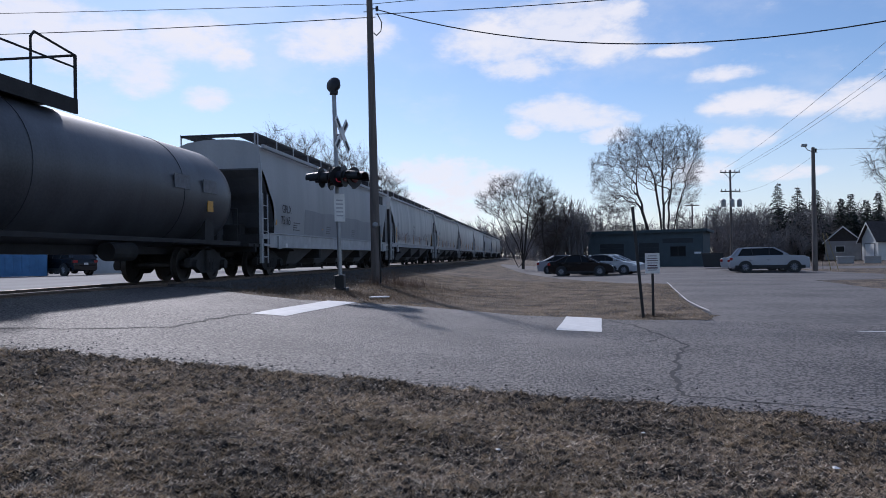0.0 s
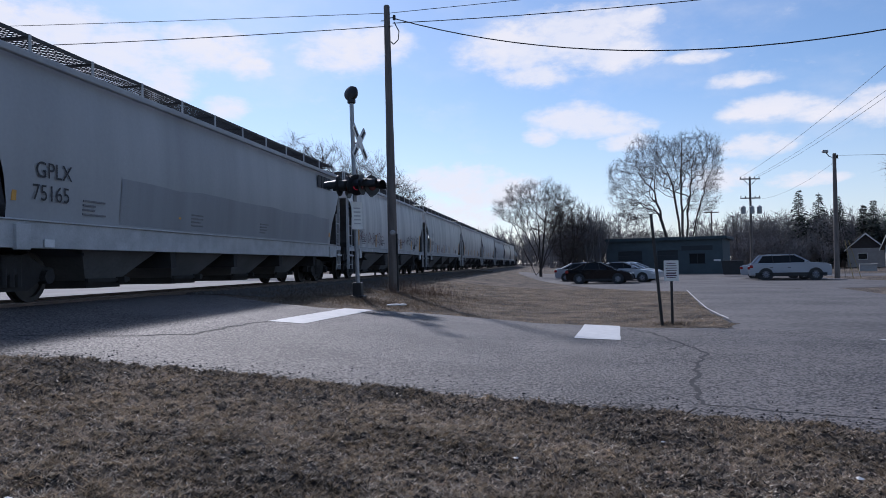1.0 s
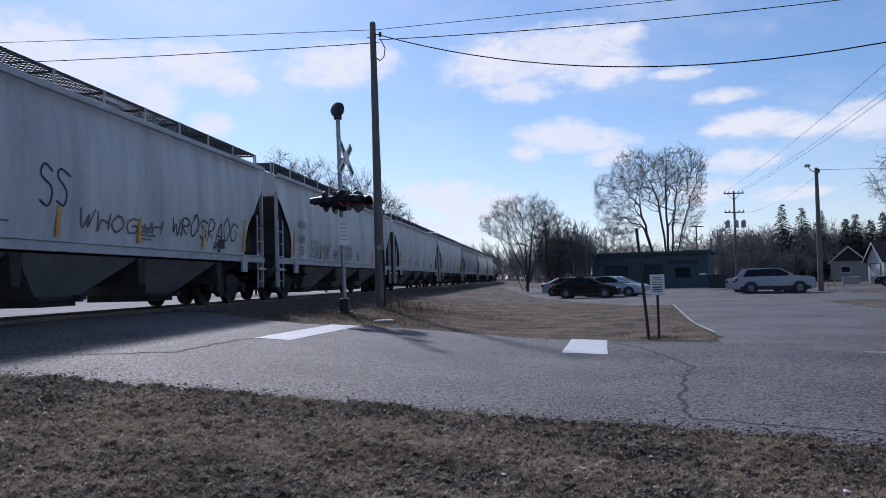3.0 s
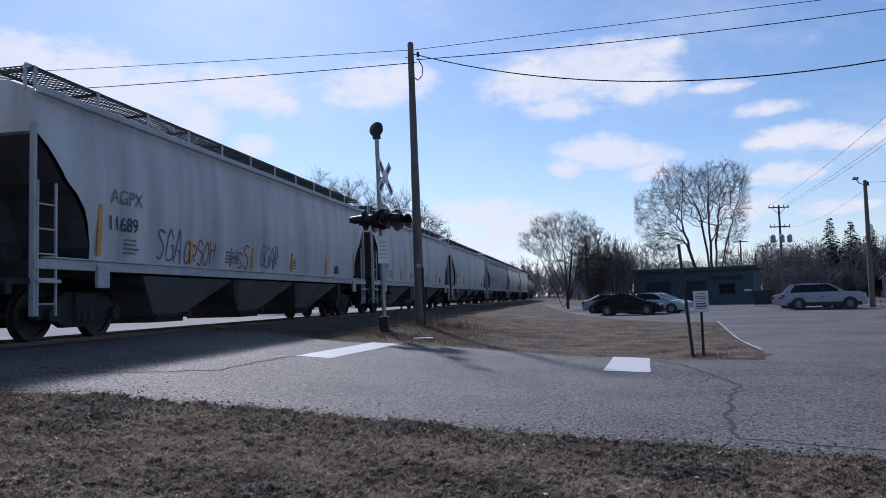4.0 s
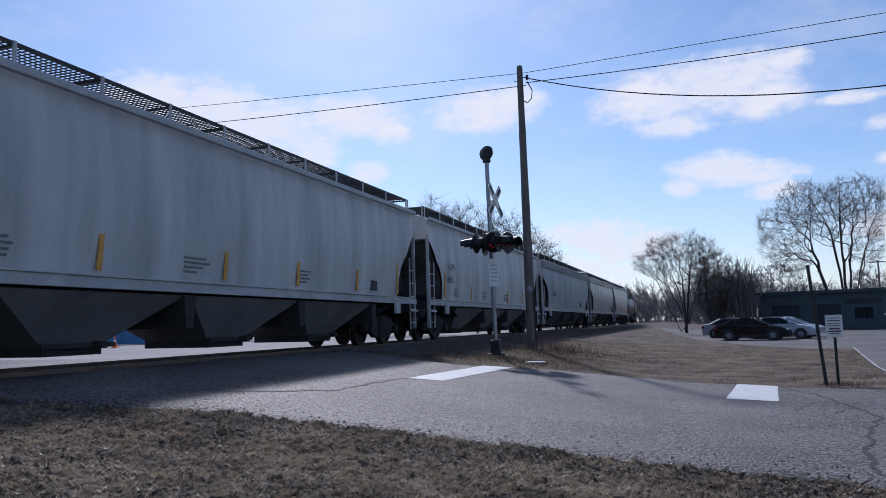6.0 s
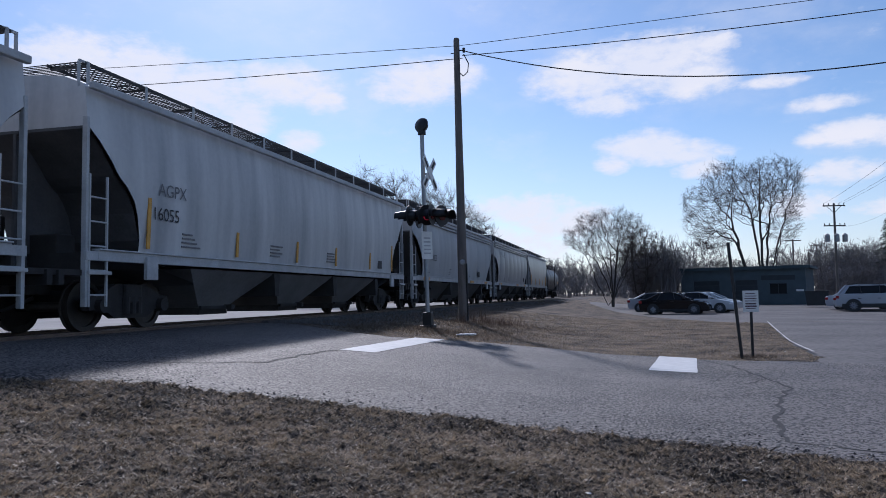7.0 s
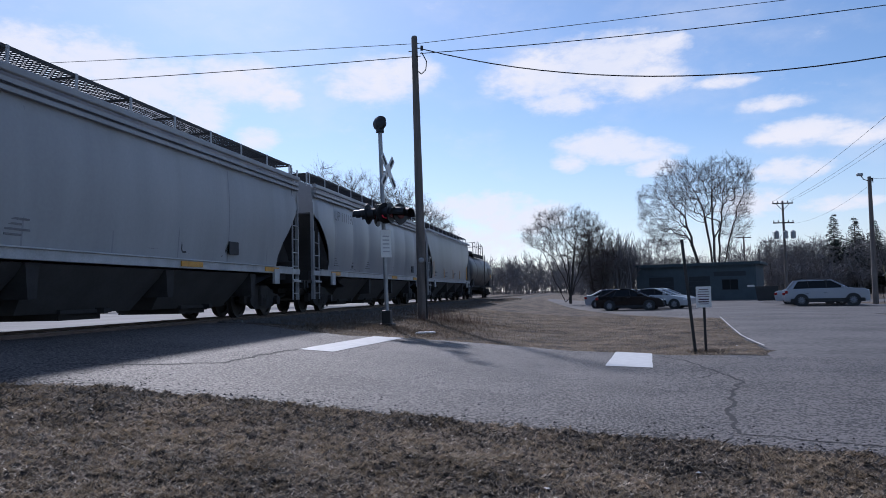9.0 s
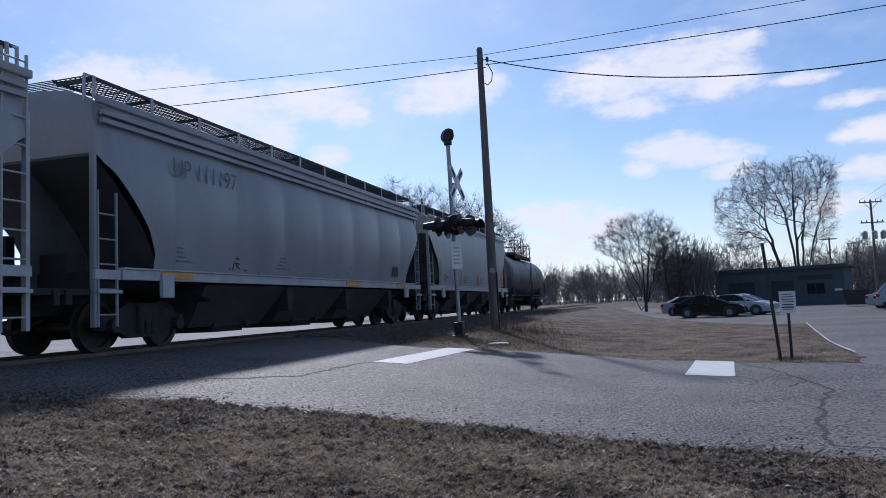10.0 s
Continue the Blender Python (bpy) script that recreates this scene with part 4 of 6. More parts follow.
        for x in (-lb / 2 + 1.6, lb / 2 - 2.6, lb / 2 - 7.0):
            plate(car, x, x + 0.95, sill_z - 0.1, sill_z + 0.02, -1.58, M["amber"], "route_marker")
    else:
        for x in [-lb / 2 + q for q in (1.3, 6.8, lb - 1.45)]:
            plate(car, x, x + 0.11, 1.75, 2.5, y_side(1.6) - 0.03, M["amber"], "route_marker", lean=0.05)
        plate(car, -lb / 2 + 2.0, -lb / 2 + 2.25, 0.98, 1.12, -1.585, M["white_mark"], "data_panel")
    if logo:
        for k in range(4):
            x = lb / 2 - 2.72 + k * 0.41
            plate(car, x - 0.1, x + 0.23, 3.6, 4.06, y_side(3.6) - 0.04, M["ink"], "logo_shape", lean=0.04)
    for x, z, w, h, colour, s, nl in tags:
        scrawl(car, x, z, w, h, y_side, M[colour], s, nl, 0.042)
    return car


def tank_car(m, length, label, seed):
    car = thing("tank_car", m, label, "railway car", "cars of the freight train")
    r, cz, lb = 1.46, 2.36, length - 1.6
    prof = [(0.02, -lb / 2), (0.6, -lb / 2 + 0.06), (1.05, -lb / 2 + 0.22), (1.33, -lb / 2 + 0.5), (r, -lb / 2 + 0.95)] + [(r, x) for x in np.linspace(-lb / 2 + 1.5, lb / 2 - 1.5, 9)] + [(r, lb / 2 - 0.95), (1.35, lb / 2 - 0.5), (1.05, lb / 2 - 0.22), (0.6, lb / 2 - 0.06), (0.02, lb / 2)]
    part("tank", made(lambda b: lathe(b, prof, 48, Matrix.Translation((0, 0, cz)) @ Matrix.Rotation(radians(90), 4, "Y"))), M["tank"], car, smooth=True)
    for x in (-lb / 2 + 3.6, 0.0, lb / 2 - 3.6):
        part("shell_band", made(lambda b: lathe(b, [(r + 0.012, -0.05), (r + 0.012, 0.05)], 48, Matrix.Translation((x, 0, cz)) @ Matrix.Rotation(radians(90), 4, "Y"))), M["tank"], car, smooth=True)
    part("underframe", boxes((-length / 2 + 0.9, length / 2 - 0.9, -0.35, 0.35, 0.75, 1.15), (-length / 2 + 0.9, -length / 2 + 3.4, -1.45, 1.45, 1.0, 1.12), (length / 2 - 3.4, length / 2 - 0.9, -1.45, 1.45, 1.0, 1.12), (-length / 2 + 3, length / 2 - 3, -1.5, -1.42, 1.02, 1.12), (-length / 2 + 3, length / 2 - 3, 1.42, 1.5, 1.02, 1.12)), M["under"], car)
    for s in (-1, 1):
        part("saddle", made(lambda b: prism(b, [(s * (lb / 2 - 1.9) - 0.3, 1.1), (s * (lb / 2 - 1.9) + 0.3, 1.1), (s * (lb / 2 - 1.9) + 0.22, 2.0), (s * (lb / 2 - 1.9) - 0.22, 2.0)], -1.3, 1.3)), M["under"], car)
        coupler(car, s * (length / 2 - 0.85), s)
        truck(car, s * (length / 2 - 2.3))
        part("end_rail", tubes(((s * (length / 2 - 1.0), -1.4, 1.1), (s * (length / 2 - 1.0), -1.4, 2.1), 0.02), ((s * (length / 2 - 1.0), 1.4, 1.1), (s * (length / 2 - 1.0), 1.4, 2.1), 0.02), ((s * (length / 2 - 1.0), -1.4, 2.1), (s * (length / 2 - 1.0), 1.4, 2.1), 0.02)), M["under"], car)
        part("brake_cylinder", tubes(((s * 3.4, -0.7, 0.8), (s * 4.4, -0.7, 0.8), 0.22), n=14), M["under"], car)
    zt = cz + r
    px = -1.1 if seed == 1 else 0.0         # the platform stands off the middle
    part("top_platform", boxes((px - 3.05, px + 3.05, -1.0, 1.0, zt + 0.02, zt + 0.09), (px - 3.05, px + 3.05, -1.02, -0.96, zt - 0.2, zt + 0.1)), M["under"], car)
    part("manway", made(lambda b: lathe(b, [(0.42, zt - 0.1), (0.42, zt + 0.3), (0.5, zt + 0.32), (0.5, zt + 0.4), (0.1, zt + 0.5)], 20)), M["tank"], car, smooth=True)
    for y in (-1.0, 1.0):
        for s in (-1, 1):
            bm = bmesh.new()
            a, b, c, e = px + s * 3.0, px + s * 1.75, px + s * 1.65, px + s * 0.5
            tube(bm, (a, y, zt - 0.15), (a, y, zt + 1.0), 0.035, n=8)
            tube(bm, (a, y, zt + 1.0), (b, y, zt + 1.12), 0.024, n=8)
            tube(bm, (b, y, zt + 1.12), (c, y, zt + 1.0), 0.024, n=8)
            tube(bm, (c, y, zt + 1.0), (c, y, zt), 0.024, n=8)
            tube(bm, (e, y, zt), (e, y, zt + 1.05), 0.028, n=8)
            tube(bm, (e, y, zt + 1.05), (px + s * 0.2, y, zt + 1.25), 0.028, n=8)
            tube(bm, (a, y, zt + 0.75), (e, y, zt + 0.72), 0.022, n=8)
            part("guard_rail", bm, M["under"], car)
    for x in (px - 3.0, px + 3.0):
        part("cross_rail", tubes(((x, -1.0, zt + 1.0), (x, 1.0, zt + 1.0), 0.028)), M["under"], car)
    ladder(car, px - 0.3, -1.6, 0.6, zt, 0.45, M["under"])
    for k in range(2):
        plate(car, lb / 2 - 4.2 + k * 1.6, lb / 2 - 3.4 + k * 1.6, 2.4, 2.75, -1.485, M["faint"], "stencil_line")
    plate(car, lb / 2 - 2.3, lb / 2 - 1.95, 1.9, 2.2, -1.45, M["amber"], "placard")
    return car


SPEED = 13.38
BOUNDS = [2.0, 22.4, 43.84, 63.58, 83.77, 103.63, 123.14, 143.14, 161.47, 178.3, 194.5]     # where the couplings stand along the track at the start


def car_pose(u):
    return Matrix.Translation((*xy(u, TRACK_L), RAIL_Z)) @ Matrix.Rotation(radians(90) - HEAD, 4, "Z")


TRAIN = []


def train():
    mid = [(a + b) / 2 for a, b in zip(BOUNDS, BOUNDS[1:])]
    lens = [b - a for a, b in zip(BOUNDS, BOUNDS[1:])]
    L = lambda k: lens[k] - 0.15
    lay = lambda k, x: -(L(k) - 1.2) / 2 + x      # metres from the body's leading end
    cars = [
        tank_car(car_pose(mid[0]), L(0), "black tank car with a top platform and handrails", 1),
        hopper(car_pose(mid[1]), L(1), M["hopper_a"], 2, "deep", "grey covered hopper car with a deep pale side sill", [("GPLX", lay(1, 1.82), 2.2, 0.4, "ink"), ("75165", lay(1, 1.76), 1.8, 0.4, "ink")], logo=True),
        hopper(car_pose(mid[2]), L(2), M["hopper_b"], 3, "smooth", "dusty grey covered hopper car with sprayed tags", [("541112", lay(2, 1.66), 2.08, 0.32, "faint"), ("TILX", lay(2, 1.66), 2.56, 0.32, "faint")],
               [(lay(2, 1.75), 1.72, 1.4, 0.4, "old_spray", 5, 4), (lay(2, 3.4), 1.62, 3.1, 0.5, "old_spray", 6, 8), (lay(2, 7.6), 2.1, 0.9, 0.75, "ink", 15, 2), (lay(2, 8.8), 1.72, 3.2, 0.4, "old_spray", 16, 6), (lay(2, 12.4), 1.8, 3.9, 0.52, "ink", 7, 8), (lay(2, 14.8), 1.48, 0.5, 0.24, "ink", 14, 2)]),
        hopper(car_pose(mid[3]), L(3), M["hopper_b"], 4, "smooth", "pale grey covered hopper car with red and blue sprayed tags", [("AGPX", lay(3, 1.95), 2.58, 0.4, "faint"), ("11689", lay(3, 1.86), 2.05, 0.4, "ink")],
               [(lay(3, 3.55), 1.56, 1.0, 0.62, "blue_spray", 8, 3), (lay(3, 4.65), 1.54, 1.45, 0.5, "red_spray", 9, 5), (lay(3, 6.9), 1.52, 1.1, 0.52, "red_spray", 10, 3), (lay(3, 8.7), 1.6, 1.25, 0.55, "blue_spray", 11, 4)]),
        hopper(car_pose(mid[4]), L(4), M["hopper_b"], 5, "smooth", "pale grey covered hopper car with amber route markers", [("TILX", lay(4, 1.77), 2.58, 0.34, "faint"), ("55288", lay(4, 1.66), 2.08, 0.34, "faint")]),
        hopper(car_pose(mid[5]), L(5), M["hopper_b"], 6, "smooth", "plain pale grey covered hopper car", [("AGPX", lay(5, 1.9), 2.58, 0.36, "faint"), ("16055", lay(5, 1.72), 2.1, 0.36, "ink")]),
        hopper(car_pose(mid[6]), L(6), M["hopper_a"], 7, "panelled", "grey ribbed covered hopper car with faded stencils", [("UP", lay(6, 2.55), 2.8, 0.42, "faint"), ("100003", lay(6, 2.5), 2.18, 0.42, "ink")], [(lay(6, 11.7), 1.62, 2.4, 0.42, "ink", 12, 7)]),
        hopper(car_pose(mid[7]), L(7), M["hopper_c"], 8, "ribbed", "dark grey ribbed covered hopper car", [("UP 111197", lay(7, 1.9), 3.26, 0.5, "faint")], [(lay(7, 3.7), 1.5, 1.8, 0.3, "ink", 13, 5)]),
        hopper(car_pose(mid[8]), L(8), M["hopper_c"], 9, "smooth", "dark grey covered hopper car"),
        tank_car(car_pose(mid[9]), L(9), "dark tank car at the tail of the train", 10),
    ]
    for car, u in zip(cars, mid):
        TRAIN.append((car, u))


train()


# ---------------------------------------------------------------- crossing signal, poles, wires
def at(x, y, turn=0.0, dz=0.0):
    return Matrix.Translation((x, y, gz(x, y) + dz)) @ Matrix.Rotation(radians(turn), 4, "Z")


def crossing_signal():
    """x points along the road to the driver, so that its boards are seen nearly from the side."""
    sig = thing("crossing_signal", at(-2.85, 21.3, 0) @ Matrix.Rotation(radians(-1.1), 4, "Y") @ Matrix.Rotation(radians(-7.5), 4, "Z"), "level crossing signal with crossbuck, bell and flashing lamps", "crossing signal")
    part("base", boxes((-0.13, 0.13, -0.13, 0.13, -0.1, 0.42), (-0.2, 0.2, -0.2, 0.2, -0.1, 0.05), bevel=0.02), M["dark_steel"], sig)
    part("mast", tubes(((0, 0, 0), (0, 0, 5.75), 0.062), n=16), M["alu"], sig, smooth=True)
    bm = bmesh.new()
    lathe(bm, [(0.05, 5.6), (0.12, 5.62), (0.12, 5.72), (0.07, 5.75), (0.07, 5.8)], 16)
    part("bell_bracket", bm, M["dark_steel"], sig, smooth=True)
    bm = bmesh.new()
    lathe(bm, [(0.05, -0.14), (0.16, -0.12), (0.21, -0.03), (0.23, 0.0), (0.21, 0.05), (0.1, 0.1), (0.04, 0.12)], 24, Matrix.Translation((0, 0, 5.9)) @ Matrix.Rotation(radians(-20), 4, "Z") @ Matrix.Rotation(radians(75), 4, "X"))
    box(bm, -0.06, 0.06, 0.18, 0.27, 5.9, 5.98)
    part("bell", bm, M["dark_steel"], sig, smooth=True)
    for s in (-1, 1):
        bm = boxes((-0.012, 0.012, -0.11, 0.11, -0.61, 0.61), bevel=0.004)
        board = part("crossbuck_board", bm, M["white"], sig, "weathered white crossbuck board", m=Matrix.Translation((0.2 + 0.014 * s, 0, 4.45)) @ Matrix.Rotation(radians(-9), 4, "Z") @ Matrix.Rotation(radians(45 * s), 4, "X"))
        for z in (-0.4, 0.4):
            part("letter_bar", boxes((0.0125, 0.0145, -0.05, 0.05, z - 0.16, z + 0.16)), M["ink"], board)
    part("crossbuck_bracket", tubes(((0, 0, 4.45), (0.19, 0, 4.45), 0.03)), M["alu"], sig)
    plate_m = Matrix.Rotation(radians(-38), 4, "Z")
    part("sign_plate", boxes((0.07, 0.082, -0.19, 0.19, 1.95, 2.75), bevel=0.004), M["white"], sig, "white notice plate on the mast", m=plate_m)
    part("notice_bar", boxes(*[(0.082, 0.085, -0.12, 0.12, 2.1 + 0.11 * k, 2.14 + 0.11 * k) for k in range(5)]), M["sill"], sig, m=plate_m)
    part("cross_arm", tubes(((0, -0.42, 3.25), (0, 0.42, 3.25), 0.04), n=10), M["dark_steel"], sig)
    part("cross_arm", tubes(((-0.62, 0, 3.32), (0.52, 0, 3.32), 0.04), n=10), M["dark_steel"], sig)
    part("junction_box", boxes((-0.14, 0.14, -0.14, 0.14, 3.05, 3.5), bevel=0.03), M["dark_steel"], sig)
    for k, (x, y, turn, lit) in enumerate(((0.34, -0.4, -8, False), (0.40, 0.4, -8, True), (-0.34, -0.4, 176, False), (-0.30, 0.4, 176, True), (0.16, -0.34, -38, True), (0.52, 0.0, -30, False), (-0.16, -0.3, 205, False))):
        lamp = new("lamp_unit")
        lamp.parent, lamp.matrix_basis = sig, pose(x, y, 3.2, 0, 0, turn)
        turned = Matrix.Rotation(radians(90), 4, "Y")
        part("backing_disc", made(lambda b: lathe(b, [(0.05, -0.02), (0.3, -0.02), (0.3, 0.0), (0.05, 0.0)], 28, turned)), M["dark_steel"], lamp)
        part("housing", made(lambda b: lathe(b, [(0.05, -0.22), (0.13, -0.2), (0.16, -0.02), (0.1, -0.01)], 20, turned)), M["dark_steel"], lamp, smooth=True)
        part("lens", made(lambda b: lathe(b, [(0.15, 0.002), (0.15, 0.02), (0.08, 0.035), (0.01, 0.04)], 20, turned)), M["lens_on"] if lit else M["lens_off"], lamp, "red lens", smooth=True)
        bm = bmesh.new()
        for i in range(12):
            a0, a1 = radians(-20 + 220 * i / 12), radians(-20 + 220 * (i + 1) / 12)
            q = []
            for xx, rr in ((0.0, 0.17), (0.42, 0.15)):
                for a in (a0, a1):
                    q.append(bm.verts.new((xx, rr * math.cos(a), rr * math.sin(a) - xx * 0.05)))
            bm.faces.new((q[0], q[1], q[3], q[2]))
        bmesh.ops.remove_doubles(bm, verts=bm.verts, dist=0.001)
        bmesh.ops.solidify(bm, geom=bm.faces[:], thickness=0.008)
        part("visor", bm, M["dark_steel"], lamp)


crossing_signal()


def utility_pole(x, y, height, r, label, lean=0.0, hardware="plain"):
    p = thing("utility_pole", at(x, y) @ Matrix.Rotation(radians(lean), 4, "Y"), label, "utility pole")
    bm = bmesh.new()
    prof = [(r * (1 - 0.42 * k / 12) * (1 + 0.03 * math.sin(k * 2.3)), height * k / 12 - 0.05) for k in range(13)] + [(r * 0.45, height + 0.0)]
    lathe(bm, prof, 14)
    part("shaft", bm, M["pole"], p, smooth=True)
    return p


def crossing_pole():
    p = utility_pole(-2.23, 26.1, 10.15, 0.18, "leaning weathered wooden utility pole beside the railway", -0.5)
    part("insulator", made(lambda b: (tube(b, (0.1, 0, 9.7), (0.3, 0, 9.7), 0.02), tube(b, (0.26, 0, 9.62), (0.26, 0, 9.78), 0.05), tube(b, (-0.22, 0, 9.6), (0.1, 0, 9.6), 0.015))), M["dark_steel"], p)
    part("meter_tag", made(lambda b: lathe(b, [(0.1, 0), (0.1, 0.03), (0.06, 0.05)], 16, Matrix.Translation((0.02, -0.15, 2.05)) @ Matrix.Rotation(radians(90), 4, "X"))), M["alu"], p)
    part("conduit", tubes(((0.16, -0.1, 0), (0.16, -0.1, 2.0), 0.03)), M["dark_steel"], p)
    pts = [(0.25, 0, 9.55), (0.42, -0.02, 9.2), (0.38, 0, 8.9), (0.22, 0, 8.75), (0.12, 0, 8.85)]
    part("drip_loop", made(lambda b: [tube(b, a, c, 0.018, n=6) for a, c in zip(pts, pts[1:])]), M["cable"], p)


crossing_pole()


def wire(a, b, sag, r, label="black overhead wire between poles"):
    cu = bpy.data.curves.new("overhead_wire", "CURVE")
    cu.dimensions, cu.bevel_depth, cu.bevel_resolution = "3D", r, 2
    sp = cu.splines.new("POLY")
    n = 40
    sp.points.add(n)
    for i in range(n + 1):
        t = i / n
        p = Vector(a).lerp(Vector(b), t)
        sp.points[i].co = (p.x, p.y, p.z - 4 * sag * t * (1 - t), 1)
    cu.materials.append(M["cable"])
    tagged(new("overhead_wire", cu), label, "wire", "overhead wires")


wire((-2.0, 26.0, 10.2), (30.0, 10.0, 14.5), 4.75, 0.018, "thick black sagging service cable")
wire((-2.2, 26.1, 10.45), (58, 16.0, 11.5), 0.0, 0.011)
wire((-2.2, 26.1, 10.45), (-62, 34, 13.5), 0.3, 0.011)
wire((-2.1, 26.0, 10.05), (58, 15.2, 16.5), 2.1, 0.015)
wire((-2.1, 26.0, 9.95), (-62, 34, 13.5), 0.9, 0.015)


def place(az, dist):
    return dist * math.sin(radians(az)), dist * math.cos(radians(az))


def far_poles():
    x, y = place(26.95, 60)
    p = utility_pole(x, y, 8.95, 0.2, "dark wooden pole with a street lamp head", 0.3)
    part("lamp_arm", tubes(((0, 0, 8.6), (-0.55, -0.2, 8.75), 0.03), ((-0.5, -0.2, 8.75), (-0.8, -0.3, 9.05), 0.03)), M["alu"], p)
    part("lamp_head", boxes((-1.0, -0.6, -0.42, -0.2, 8.95, 9.15), bevel=0.04), M["alu"], p)
    part("insulator", tubes(((0.2, 0, 8.6), (0.2, 0, 8.85), 0.06), ((0.1, 0, 8.55), (0.3, 0, 8.55), 0.02)), M["dark_steel"], p)
    bm = bmesh.new()
    for dx, dy in ((1.3, 0.3), (1.75, 0.1), (1.0, 0.8)):
        tube(bm, (0.15, 0, 4.9), (dx, dy, 0), 0.012, n=5)
    part("guy_wire", bm, M["cable"], p)
    for dx, dy in ((1.3, 0.3), (1.75, 0.1)):
        part("guy_guard", tubes(((0.15 + (dx - 0.15) * 0.45, dy * 0.45, 4.9 * 0.55), (dx, dy, 0), 0.022)), M["yellow"], p)
    x, y = place(21.6, 100)
    p = utility_pole(x, y, 11.8, 0.19, "distribution pole with two crossarms and transformers")
    for z, w in ((11.5, 1.25), (9.1, 1.25)):
        part("crossarm", boxes((-w, w, -0.06, 0.06, z - 0.07, z + 0.07)), M["pole"], p)
        bm = bmesh.new()
        for k in (-1.15, -0.6, 0.6, 1.15):
            tube(bm, (k, 0, z), (k, 0, z + 0.3), 0.05, n=6)
        part("insulator", bm, M["dark_steel"], p)
    part("brace", tubes(((-0.8, 0, 11.45), (0, 0, 10.6), 0.03), ((0.8, 0, 11.45), (0, 0, 10.6), 0.03)), M["dark_steel"], p)
    for k in (-1.0, 0.0, 1.0):
        part("transformer", made(lambda b: lathe(b, [(0.1, 7.1), (0.3, 7.15), (0.3, 7.95), (0.2, 8.05), (0.05, 8.15)], 14, Matrix.Translation((k, -0.25 if k else -0.4, 0)))), M["alu"], p, smooth=True)
    for az, d, hgt, arm in ((18.95, 120, 9.0, True), (19.92, 110, 6.5, False), (20.4, 150, 9.8, True)):
        x, y = place(az, d)
        p = utility_pole(x, y, hgt, 0.17, "far wooden utility pole")
        if arm:
            part("crossarm", boxes((-1.1, 1.1, -0.06, 0.06, hgt - 0.35, hgt - 0.2)), M["pole"], p)
    a = place(21.6, 100)
    for dx in (-1.1, 0.6, 1.1):
        wire((a[0] + dx, a[1], 11.8), (14 + dx, 4, 11.6), 0.9, 0.011)
    b = place(26.95, 60)
    wire((b[0], b[1], 8.8), (90, 50, 12.0), 1.0, 0.012)
    wire((b[0], b[1], 8.3), (a[0], a[1], 9.0), 0.8, 0.008)


far_poles()


# ---------------------------------------------------------------- signs
def lawn_sign():
    s = thing("notice_sign", at(5.0, 17.37, -16), "small white parking notice sign on a dark post", "sign")
    part("post", boxes((-0.03, 0.03, -0.03, 0.03, -0.2, 1.05), bevel=0.006), M["dark_steel"], s)
    board = part("board", boxes((-0.165, 0.165, -0.045, -0.033, 0.98, 1.46), bevel=0.004), M["white"], s)
    bm = bmesh.new()
    for k, (w, hgt) in enumerate(((0.2, 0.016), (0.24, 0.016), (0.25, 0.016), (0.24, 0.016), (0.22, 0.03), (0.24, 0.03), (0.2, 0.016))):
        z = 1.4 - 0.055 * k
        box(bm, -w / 2, w / 2, -0.048, -0.0455, z - hgt, z)
    part("text_bar", bm, M["sign_red"], board)
    p = thing("leaning_post", at(4.69, 17.11, 0) @ Matrix.Rotation(radians(-4.5), 4, "Y"), "dark leaning steel post in the lawn", "post")
    part("shaft", made(lambda b: (box(b, -0.022, 0.022, -0.02, 0.02, -0.2, 2.55), box(b, -0.034, 0.034, -0.008, 0.008, -0.2, 2.55))), M["dark_steel"], p)


lawn_sign()


